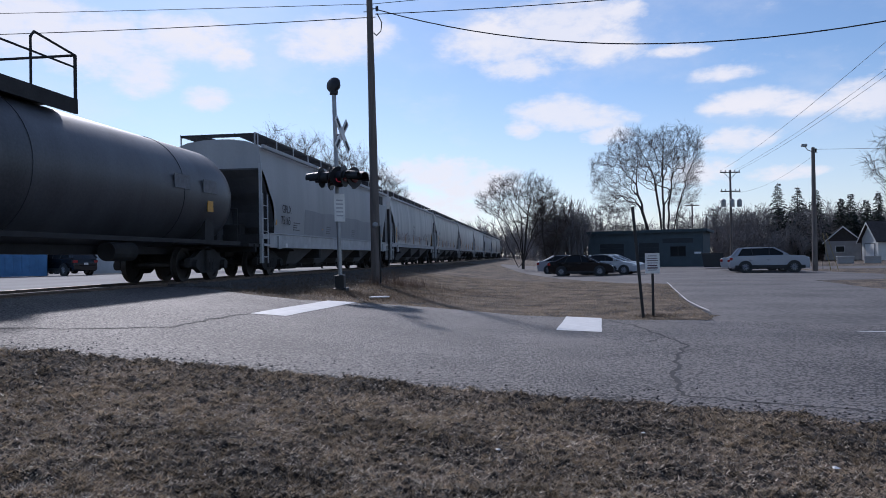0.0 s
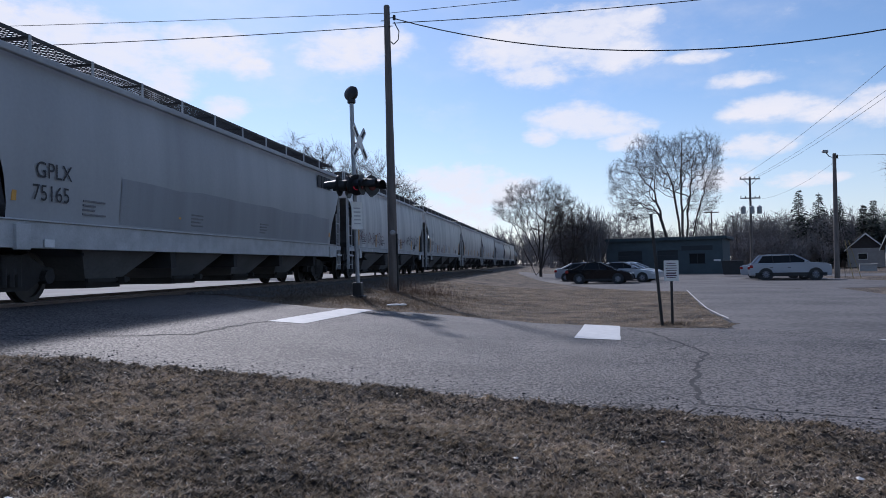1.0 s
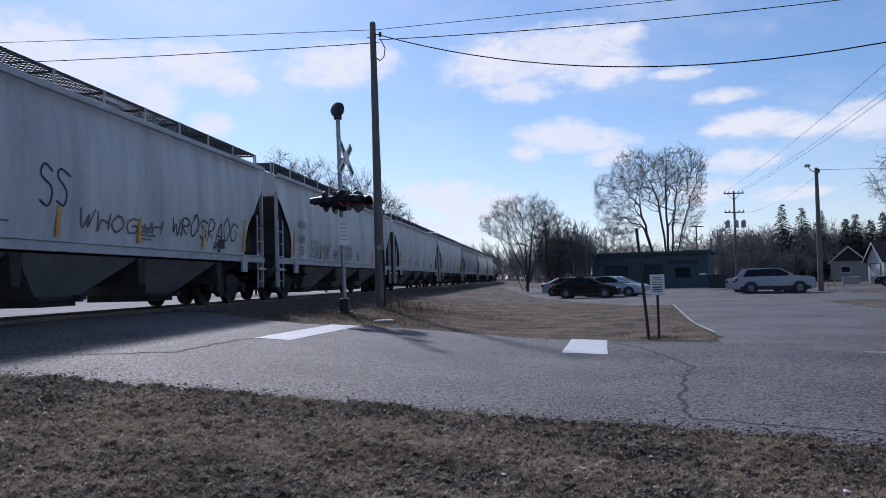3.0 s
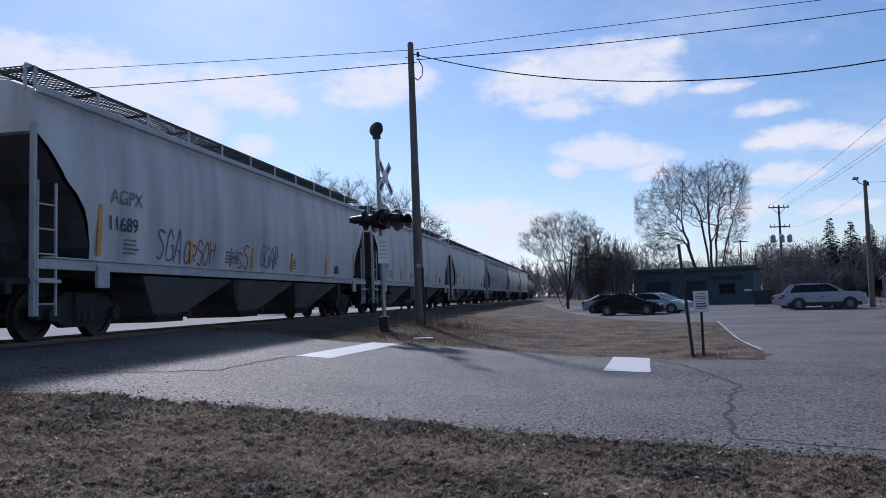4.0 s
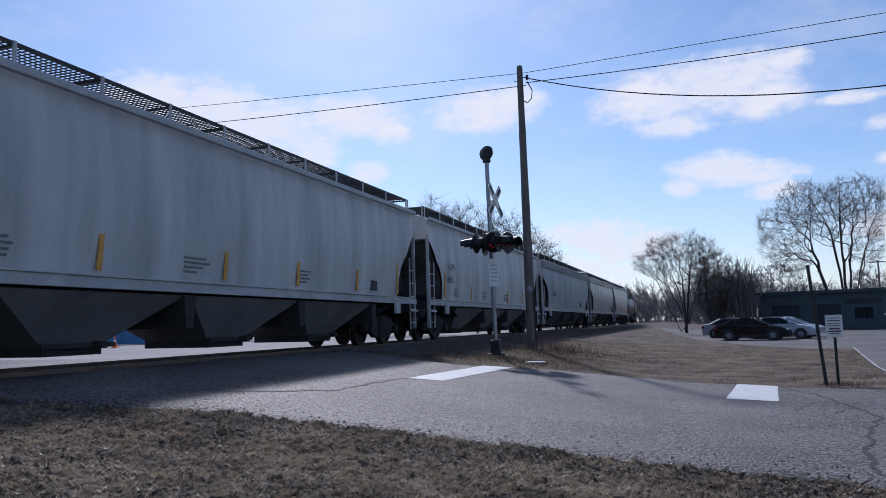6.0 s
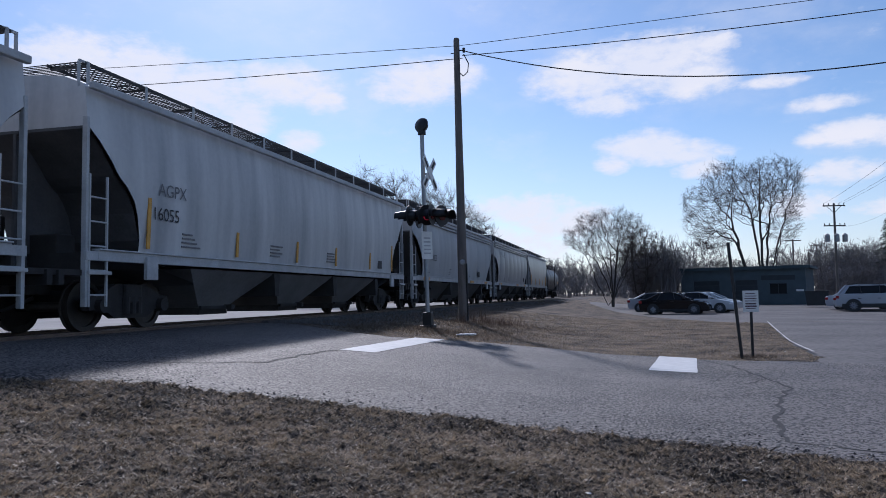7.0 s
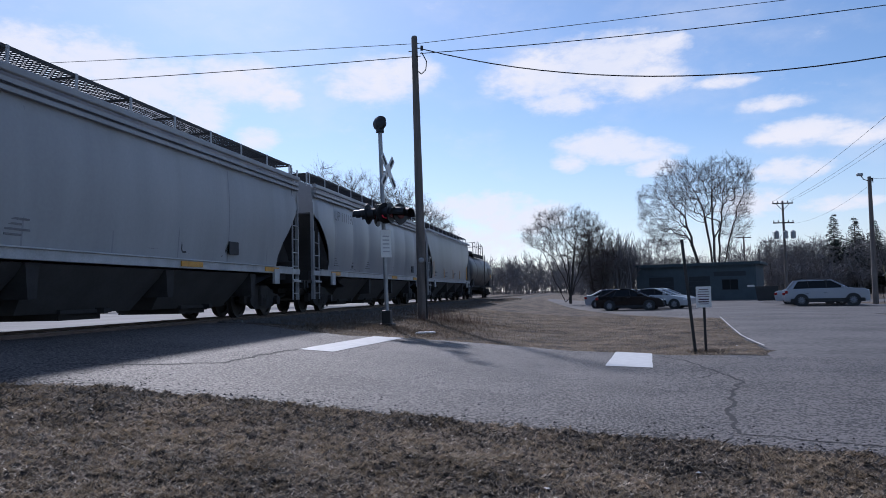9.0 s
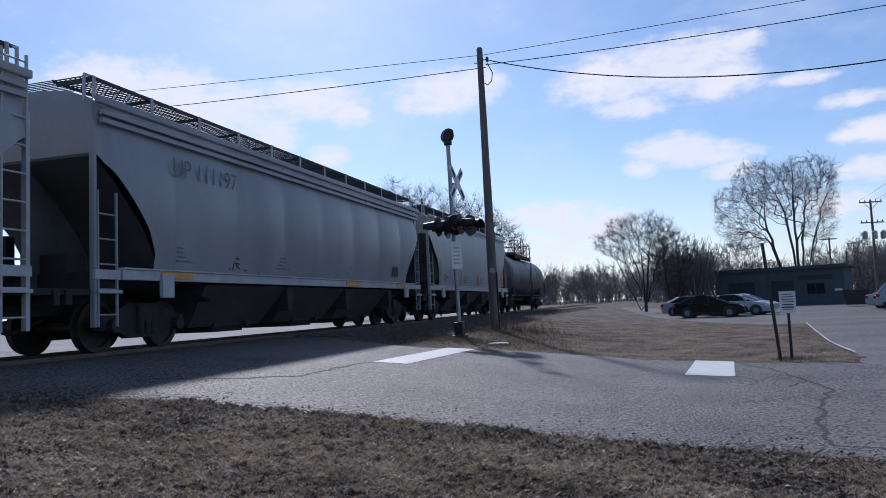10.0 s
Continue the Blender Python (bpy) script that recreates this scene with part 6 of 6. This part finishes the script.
                e = q + (out * rng.uniform(0.3, 1.0) + Vector(rng.normal(0, 0.42, 3)) + Vector((0, 0, 0.15 - droop))) * (height * reach)
                fine.append((b, e, tip_r * 0.75, tip_r * 0.5, 2))
                for i in range(sprays):
                    c = b.lerp(e, rng.uniform(0.3, 1.0))
                    fine.append((c, c + ((e - b) * rng.uniform(0.2, 0.6) + Vector(rng.normal(0, 0.26, 3)) * (height * reach)), tip_r * 0.5, tip_r * 0.35, 2))
    skin("trunk", thick, M["bark"], t, 0.02)
    skin("crown", fine, M[twig], t, tip_r * 0.35)
    return t


def spruce(x, y, height, seed, width=0.2):
    rng = random.Random(seed)
    t = thing("spruce", Matrix.Translation((x, y, gz(x, y))), "tall dark green spruce with drooping boughs", "tree", "spruces behind the houses")
    part("trunk", tubes(((0, 0, 0), (0, 0, height), 0.22, 0.02), n=8), M["bark"], t)
    verts, faces = [], []
    z = height * 0.12
    while z < height * 0.99:
        reach = height * width * (1 - z / height) ** 0.85 + 0.12
        n = max(5, int(11 * reach / (height * width) + 4))
        for k in range(n):
            a = rng.random() * 2 * math.pi
            r = reach * rng.uniform(0.55, 1.12)
            steps = max(3, int(r / 0.22))
            for i in range(steps):
                f = (i + 0.6) / steps
                cx, cy, cz = math.cos(a) * r * f, math.sin(a) * r * f, z - 0.28 * r * f * f + rng.uniform(-0.08, 0.08)
                for _ in range(3):
                    s = rng.uniform(0.2, 0.45)
                    b = a + rng.uniform(-1.3, 1.3)
                    v = len(verts)
                    verts += [(cx, cy, cz), (cx + s * math.cos(b), cy + s * math.sin(b), cz - rng.uniform(-0.05, 0.2)), (cx + s * 0.7 * math.cos(b + 0.6), cy + s * 0.7 * math.sin(b + 0.6), cz + rng.uniform(-0.18, 0.08))]
                    faces.append((v, v + 1, v + 2))
        z += height * 0.022 + rng.uniform(0, 0.08)
    ob = raw("foliage", verts, faces, M["needle"])
    ob.parent = t


def thicket(name, az0, az1, d0, d1, h0, h1, count, seed, label, depth=3, rmin=0.02, width=1.0):
    """Far bare woodland, too dense to count."""
    rng = random.Random(seed)
    segs = []
    for k in range(count):
        x, y = place(az0 + (az1 - az0) * rng.random(), rng.uniform(d0, d1))
        h = rng.uniform(h0, h1)
        one = []
        grow(rng, Vector((0, 0, 0)), Vector((rng.gauss(0, 0.08), rng.gauss(0, 0.08), 1)).normalized(), h * 0.45, min(0.035, 0.006 * h) + h * 0.007, depth, one, 0, (3, 5), 0.6 * width, 0.35, 0.14, 0.62, 3)
        top = max(q.z for _, q, *_ in one)
        o = Vector((x, y, gz(x, y) - 0.05))
        segs += [(o + p * (h / top), o + q * (h / top), r0, r1, 1 + l) for p, q, r0, r1, l in one]
    ob = skin(name, segs, M["twig_haze"], None, rmin)
    tagged(ob, label, "woodland", kind="stuff")


def trees():
    x, y = place(17.1, 95)
    bare_tree(x, y, 17.2, "large bare tree with several arching stems and fine drooping twigs", 11, tips=2300, tip_r=0.0078, twigs=4, sprays=1, droop=0.2, swell=0.545, reach=0.03, fork=0.2,
              limbs=(((-0.04, 0.06), (-0.30, 0.5), (-0.19, 0.97)), ((-0.02, 0.06), (-0.03, 0.85), (-0.28, 0.94)), ((0.0, 0.06), (-0.04, 0.6), (0.0, 0.98)), ((0.01, 0.06), (0.03, 0.6), (0.13, 0.97)), ((0.03, 0.06), (0.1, 0.55), (0.25, 0.88)), ((0.03, 0.05), (0.1, 0.35), (0.16, 0.58)),
                     ((-0.12, 0.32), (-0.2, 0.48), (-0.38, 0.46)), ((-0.2, 0.55), (-0.3, 0.75), (-0.5, 0.6)), ((-0.18, 0.5), (-0.34, 0.6), (-0.44, 0.8)), ((-0.1, 0.28), (-0.2, 0.36), (-0.3, 0.26))),
              lobes=((-0.38, 0.64, 0.17, 0.2), (-0.24, 0.83, 0.17, 0.17), (0.08, 0.85, 0.19, 0.16), (0.17, 0.75, 0.1, 0.17), (0.12, 0.54, 0.12, 0.13), (-0.08, 0.76, 0.18, 0.2), (-0.33, 0.46, 0.13, 0.08), (-0.25, 0.27, 0.1, 0.04)))
    x, y = place(6.45, 74)
    bare_tree(x, y, 9.7, "bare spreading tree on the lawn's edge", 23, tips=1500, tip_r=0.0055, twigs=4, sprays=1, swell=0.52, reach=0.036, fork=0.3,
              limbs=(((-0.01, 0.1), (-0.1, 0.5), (-0.42, 0.68)), ((0.0, 0.1), (-0.06, 0.6), (-0.26, 0.88)), ((0.0, 0.12), (0.0, 0.6), (-0.06, 0.96)), ((0.01, 0.1), (0.05, 0.6), (0.13, 0.93)), ((0.02, 0.1), (0.12, 0.5), (0.27, 0.8)), ((-0.05, 0.02), (-0.14, 0.25), (-0.25, 0.52)), ((0.02, 0.1), (0.16, 0.4), (0.3, 0.62))),
              lobes=((-0.3, 0.7, 0.18, 0.14), (-0.2, 0.84, 0.16, 0.12), (0.0, 0.86, 0.22, 0.14), (0.17, 0.79, 0.18, 0.16), (-0.05, 0.62, 0.26, 0.18), (0.22, 0.6, 0.14, 0.16)))
    x, y = place(8.5, 80)
    bare_tree(x, y, 8.8, "slender bare tree beside the thicket", 25, width=0.62, base=0.12, stems=3, fan=0.12, tips=600, tip_r=0.0095)
    for az, d, h, s in ((-14.2, 62, 11.0, 31), (-12.2, 58, 11.3, 37), (-9.0, 64, 12.2, 41), (-6.3, 66, 11.2, 43), (-4.2, 70, 9.4, 47), (-17.0, 66, 11.0, 53)):
        x, y = place(az, d)
        bare_tree(x, y, h * 0.93, "bare tree beyond the railway", s, width=0.62, base=0.3, stems=3, fan=0.14, tips=420, tip_r=0.008, twigs=5, sprays=1, group="trees beyond the railway")
    x, y = place(35.0, 64)
    bare_tree(x, y, 12.5, "bare street tree with spreading limbs", 61, width=0.9, stems=3, fan=0.25, tips=600, tip_r=0.011, droop=0.4)
    for az, d, h, s in ((12.9, 112, 9.0, 67), (11.2, 108, 7.5, 69), (18.4, 118, 8.0, 71), (20.9, 122, 8.5, 73), (22.4, 118, 7.8, 79), (23.6, 124, 8.6, 83), (26.4, 118, 7.5, 89)):
        x, y = place(az, d)
        bare_tree(x, y, h, "bare tree behind the garage and houses", s, width=0.75, base=0.15, stems=4, fan=0.16, tips=450, tip_r=0.012, sprays=1, twig="twig_haze", group="trees behind the garage")
    for k, (az, top, d) in enumerate(((24.7, 0.0843, 126), (25.95, 0.0795, 124), (27.1, 0.0748, 126), (28.6, 0.062, 130), (29.2, 0.0663, 128), (30.1, 0.06, 132), (30.8, 0.068, 128), (31.8, 0.07, 126), (33.2, 0.065, 130))):
        x, y = place(az, d)
        spruce(x, y, top * d + 1.45, 200 + k, 0.26)
    thicket("thicket", 8.0, 11.0, 80, 92, 4.0, 7.9, 125, 301, "dense grey-brown bare thicket beside the garage", rmin=0.014, width=0.6)
    thicket("far_woods", 20.2, 33, 132, 180, 6.5, 10.5, 330, 302, "bare winter woodland behind the houses", width=1.2)
    thicket("brush", 20.4, 26.6, 112, 138, 2.5, 5.5, 180, 309, "low bare brush before the woodland", depth=3, rmin=0.02, width=1.4)
    thicket("brush", 26.6, 33, 128, 150, 3.0, 6.0, 170, 311, "low bare brush behind the houses", depth=3, rmin=0.02, width=1.4)
    thicket("brush", -7, 9, 180, 260, 2.0, 5.0, 300, 310, "low hazy brush at the end of the track", depth=2, rmin=0.05, width=1.6)
    thicket("far_woods", -6, 8, 200, 330, 6, 13.0, 420, 303, "hazy bare woodland at the end of the track", depth=3, rmin=0.035, width=1.3)
    thicket("far_woods", 11, 20.5, 150, 200, 6, 9.5, 90, 304, "bare winter woodland behind the garage", rmin=0.03, width=1.2)
    thicket("far_woods", -45, -5, 90, 160, 6, 11, 130, 305, "bare winter woodland beyond the yard", rmin=0.03, width=1.2)
    thicket("far_woods", 32, 60, 110, 170, 7, 12, 90, 306, "bare winter woodland down the street", rmin=0.03, width=1.2)


trees()


# ---------------------------------------------------------------- grass, weeds, gravel
def inside(x, y, poly):
    c = np.zeros(len(x), bool)
    j = len(poly) - 1
    for i in range(len(poly)):
        (xi, yi), (xj, yj) = poly[i], poly[j]
        c ^= ((yi > y) != (yj > y)) & (x < (xj - xi) * (y - yi) / (yj - yi + 1e-12) + xi)
        j = i
    return c


def lattice(x, y, per_metre, seed):
    """Smooth value noise between -1 and 1."""
    grid = np.random.RandomState(seed).rand(512, 512) * 2 - 1
    u, v = x * per_metre + 200, y * per_metre + 200
    i, j = np.floor(u).astype(int), np.floor(v).astype(int)
    f, g = u - i, v - j
    f, g = f * f * (3 - 2 * f), g * g * (3 - 2 * g)
    at_ = lambda a, b: grid[(i + a) % 512, (j + b) % 512]
    return (at_(0, 0) * (1 - f) + at_(1, 0) * f) * (1 - g) + (at_(0, 1) * (1 - f) + at_(1, 1) * f) * g


AZ = np.radians(np.linspace(-52, 46, 640))
RR = 1.9 * (12.5 / 1.9) ** np.linspace(0, 1, 400)
TURF = np.zeros((len(RR), len(AZ)))


def verge_turf():
    """The near verge: tufts and hollows of matted turf as real relief."""
    road = [tuple(p) for p in NEAR_EDGE] + [tuple(p) for p in reversed(FAR_EDGE)]
    r, a = np.meshgrid(RR, AZ, indexing="ij")
    x, y = (r * np.sin(a)).ravel(), (r * np.cos(a)).ravel()
    swell = np.array([noise.fractal(Vector((px * 0.9, py * 0.9, 0)), 0.8, 2.1, 4) * 0.045 + noise.noise(Vector((px * 1.7, py * 1.7, 3))) * 0.02 for px, py in zip(x, y)]) * (1 - np.hypot(x, y) / 40)
    tuft = 0.020 * lattice(x, y, 6, 1) + 0.030 * np.abs(lattice(x, y, 12, 2)) + 0.022 * lattice(x, y, 22, 3) + 0.012 * lattice(x, y, 50, 4)
    rr, deg = r.ravel(), np.degrees(a.ravel())
    fade = np.clip((rr - 1.9) / 0.4, 0, 1) * np.clip((12.5 - rr) / 0.8, 0, 1) * np.clip((deg + 52) / 5, 0, 1) * np.clip((46 - deg) / 5, 0, 1)
    z = np.interp(-x * CH + y * SH, LP, ZP) - 0.035 + swell + fade * (0.042 + tuft) - 0.02
    TURF[:] = z.reshape(TURF.shape)
    z = np.where(inside(x, y, road), z - 0.14, z)
    n, m = TURF.shape
    k = (np.arange(n - 1)[:, None] * m + np.arange(m - 1)[None, :]).ravel()
    quads = np.stack([k, k + 1, k + m + 1, k + m], 1)
    me = bpy.data.meshes.new("verge_turf")
    me.vertices.add(n * m), me.loops.add(4 * len(quads)), me.polygons.add(len(quads))
    me.vertices.foreach_set("co", np.stack([x, y, z], 1).ravel())
    me.loops.foreach_set("vertex_index", quads.ravel())
    me.polygons.foreach_set("loop_start", np.arange(0, 4 * len(quads), 4))
    me.update(calc_edges=True)
    me.polygons.foreach_set("use_smooth", [True] * len(quads))
    me.materials.append(M["turf"])
    tagged(new("verge_turf", me), "lumpy dormant brown turf of the roadside verge", "turf", kind="stuff")


def turf_z(x, y):
    i = np.clip(np.searchsorted(RR, np.hypot(x, y)), 0, len(RR) - 1)
    j = np.clip(np.searchsorted(AZ, np.arctan2(x, y)), 0, len(AZ) - 1)
    return TURF[i, j]


def blades(name, x, y, height, lay, width, material, label, seed, turf=False):
    rs = np.random.RandomState(seed)
    n = len(x)
    l = -x * CH + y * SH
    z = turf_z(x, y) - 0.006 if turf else np.interp(l, LP, ZP) - 0.03
    a = rs.rand(n) * 2 * np.pi
    h = height * (0.5 + rs.rand(n))
    b = rs.rand(n) * 2 * np.pi
    lean = h * lay * (0.4 + rs.rand(n))
    w = width * (0.6 + 0.8 * rs.rand(n))
    v = np.empty((n, 3, 3))
    v[:, 0] = np.stack([x - w * np.cos(a), y - w * np.sin(a), z], 1)
    v[:, 1] = np.stack([x + w * np.cos(a), y + w * np.sin(a), z], 1)
    v[:, 2] = np.stack([x + lean * np.cos(b), y + lean * np.sin(b), z + h], 1)
    me = bpy.data.meshes.new(name)
    me.vertices.add(3 * n), me.loops.add(3 * n), me.polygons.add(n)
    me.vertices.foreach_set("co", v.ravel())
    me.loops.foreach_set("vertex_index", np.arange(3 * n))
    me.polygons.foreach_set("loop_start", np.arange(0, 3 * n, 3))
    me.update(calc_edges=True)
    me.materials.append(material)
    return tagged(new(name, me), label, "grass", kind="stuff")


def verge_grass():
    verge_turf()
    rs = np.random.RandomState(5)
    road = [tuple(p) for p in NEAR_EDGE] + [tuple(p) for p in reversed(FAR_EDGE)]
    n, per = 40000, 13
    r = 2.2 + 8.5 * rs.rand(n) ** 1.05
    az = np.radians(-45 + 85 * rs.rand(n))
    x = np.repeat(r * np.sin(az), per) + rs.normal(0, 0.018, n * per)
    y = np.repeat(r * np.cos(az), per) + rs.normal(0, 0.018, n * per)
    n = n * per
    ok = ~inside(x, y, road)
    # thinner in worn patches
    patch = np.array([noise.noise(Vector((px * 0.9, py * 0.9, 5))) for px, py in zip(x, y)])
    clump = np.array([noise.noise(Vector((px * 5, py * 5, 2))) for px, py in zip(x, y)])
    ok &= rs.rand(n) < np.clip(0.55 + 0.8 * patch + 1.1 * clump, 0.16, 1)
    blades("verge_grass", x[ok], y[ok], 0.025, 1.6, 0.0056, M["blades"], "short dead brown lawn grass of the verge", 6, True)
    # dark matted grass and soil along the road's edge
    edge = np.array(resample([p for p in NEAR_EDGE if p[1] < 13 and p[0] > -14], 160))

    def from_edge(px, py):
        return np.sqrt(np.min((px[:, None] - edge[None, :, 0]) ** 2 + (py[:, None] - edge[None, :, 1]) ** 2, axis=1))

    m = 130000
    mx, my = -9 + 18 * rs.rand(m), 2.5 + 7.5 * rs.rand(m)
    rag = np.array([noise.noise(Vector((px * 1.6, py * 1.6, 9))) for px, py in zip(mx, my)])
    keep = ~inside(mx, my, road) & (rs.rand(m) < 1.1 * np.exp(-from_edge(mx, my) / np.clip(1.0 + 1.8 * rag, 0.15, 2.6)))
    blades("matted_grass", mx[keep], my[keep], 0.03, 2.0, 0.010, M["matted"], "dark matted grass and soil along the road's edge", 18, True)
    n = 190000
    r = 2.2 + 8.5 * rs.rand(n) ** 1.1
    az = np.radians(-45 + 85 * rs.rand(n))
    x, y = r * np.sin(az), r * np.cos(az)
    ok = ~inside(x, y, road)
    ok &= rs.rand(n) < 1 - 0.85 * np.exp(-from_edge(x, y) / 1.6)
    bits = blades("straw_bits", x[ok], y[ok], 0.013, 1.9, 0.0048, M["straw"], "pale broken straw lying on the verge", 16, True)
    bits.location.z = 0.010
    n = 100000
    x = -6 + 22 * rs.rand(n)
    y = 15.5 + 25 * rs.rand(n) ** 1.3
    lot = [(5.3, 15.2), (6.3, 17.0), (6.82, 19.6), (7.31, 21.9), (8.84, 27.7), (10.96, 35.6), (30, 36), (30, 5)]
    l = -x * CH + y * SH
    ok = ~inside(x, y, road) & ~inside(x, y, lot) & (l < 6.8)
    blades("lawn_grass", x[ok], y[ok], 0.03, 1.6, 0.008, M["blades"], "dead brown lawn grass between road and car park", 7)
    # tall dry weeds round the signal, the pole and along the track's edge
    px, py = [], []
    for cx, cy, s, k in ((-2.7, 20.6, 0.5, 700), (-1.9, 24.8, 0.8, 1100), (-1.0, 22.5, 0.9, 900), (-3.2, 19.5, 0.6, 500), (0.2, 26, 1.2, 800), (-1.6, 20.2, 0.8, 900), (5.0, 17.3, 0.25, 200), (-4.2, 18.5, 0.5, 500)):
        px.append(rs.normal(cx, s, k)), py.append(rs.normal(cy, s, k))
    x, y = np.concatenate(px), np.concatenate(py)
    ok = ~inside(x, y, road)
    blades("dry_weeds", x[ok], y[ok], 0.085, 1.2, 0.008, M["weeds"], "tangled dry weeds round the signal and the pole", 8)
    px, py = [], []
    for cx, cy, sp, k in ((-1.3, 26.2, 0.32, 200), (-0.6, 27.0, 0.35, 150), (-1.9, 27.4, 0.4, 120), (-2.2, 25.4, 0.25, 80)):
        px.append(rs.normal(cx, sp, k)), py.append(rs.normal(cy, sp, k))
    blades("dry_bush", np.concatenate(px), np.concatenate(py), 0.42, 0.45, 0.006, M["stems"], "brittle brown stems of a dead bush by the pole", 12)
    u, l = 18.2 + 60 * rs.rand(9000) ** 1.4, 6.4 + 1.6 * rs.rand(9000)
    x, y = u * SH - l * CH, u * CH + l * SH
    blades("dry_weeds", x, y, 0.09, 1.0, 0.010, M["weeds"], "dry weeds along the ballast", 9)


verge_grass()


def scatter(name, pts, size, material, label, category, seed, flat=0.5):
    rng = random.Random(seed)
    verts, faces = [], []
    for x, y, lift in pts:
        s = size * rng.uniform(0.5, 1.6)
        k = len(verts)
        z = gz(x, y) + lift
        a = rng.random() * 6.28
        for i in range(5):
            b = a + i * 1.2566 + rng.uniform(-0.3, 0.3)
            rr = s * rng.uniform(0.7, 1.1)
            verts.append((x + rr * math.cos(b), y + rr * math.sin(b), z))
        verts.append((x + rng.uniform(-0.2, 0.2) * s, y, z + s * flat * rng.uniform(0.6, 1.3)))
        for i in range(5):
            faces.append((k + i, k + (i + 1) % 5, k + 5))
    tagged(raw(name, verts, faces, material), label, category, kind="stuff")


def loose_stones():
    rng = random.Random(77)
    pts = []
    edge = resample([p for p in NEAR_EDGE[5:17]], 400)
    for k in range(1000):
        p = edge[rng.randrange(400)]
        pts.append((p[0] + rng.gauss(0, 0.12), p[1] + abs(rng.gauss(0, 0.35)) - 0.08, 0.01))
    scatter("edge_stones", pts, 0.008, M["dirt"], "loose grit along the asphalt's crumbling edge", "gravel", 1)
    clods = []
    for k in range(420):
        p = edge[rng.randrange(400)]
        clods.append((p[0] + rng.gauss(0, 0.1), p[1] + abs(rng.gauss(0, 0.55)), 0.011))
    scatter("soil_clods", clods, 0.014, M["crack"], "dark crumbs of soil along the asphalt's edge", "soil", 5, 0.8)
    pts = [(*xy(18 + 45 * rng.random() ** 1.5, 7.1 + 2.4 * rng.random()), -0.02) for k in range(5000)]
    scatter("ballast_stones", pts, 0.05, M["ballast"], "loose grey ballast stones on the track's shoulder", "gravel", 2, 0.9)
    pts = []
    for k in range(260):
        a, r = radians(rng.uniform(-40, 40)), rng.uniform(2.6, 9)
        pts.append((r * math.sin(a), r * math.cos(a), 0.0))
    pts = [p for p in pts if not inside(np.array([p[0]]), np.array([p[1]]), [tuple(q) for q in NEAR_EDGE] + [tuple(q) for q in reversed(FAR_EDGE)])[0]]
    scatter("dead_leaves", pts, 0.022, M["leaf"], "scattered dead leaves in the grass", "leaves", 3, 0.4)
    scatter("paper_scraps", [(-1.2, 4.6, 0.01), (1.6, 5.9, 0.01), (-2.4, 3.9, 0.01), (0.4, 5.4, 0.01), (6.0, 18.3, 0.02), (0.9, 21.5, 0.02), (1.3, 22.2, 0.02), (2.6, 4.9, 0.01)], 0.03, M["litter"], "small pale scraps of litter in the grass", "litter", 4, 0.4)


loose_stones()


# ---------------------------------------------------------------- what moves
def motions():
    for car, u in TRAIN:
        walk(car, [(0.0, car_pose(u)), (5.0, car_pose(u - SPEED * 5.0)), (10.0, car_pose(u - SPEED * 10.0))])
    walk(STREET_CAR, [(t, at(*place(a, 75), 151)) for t, a in ((0.0, 38.0), (2.5, 33.0), (3.3, 31.3), (3.7, 30.45), (4.5, 28.8), (5.6, 26.3), (7.0, 24.6), (8.5, 24.2), (10.0, 24.2))])


motions()
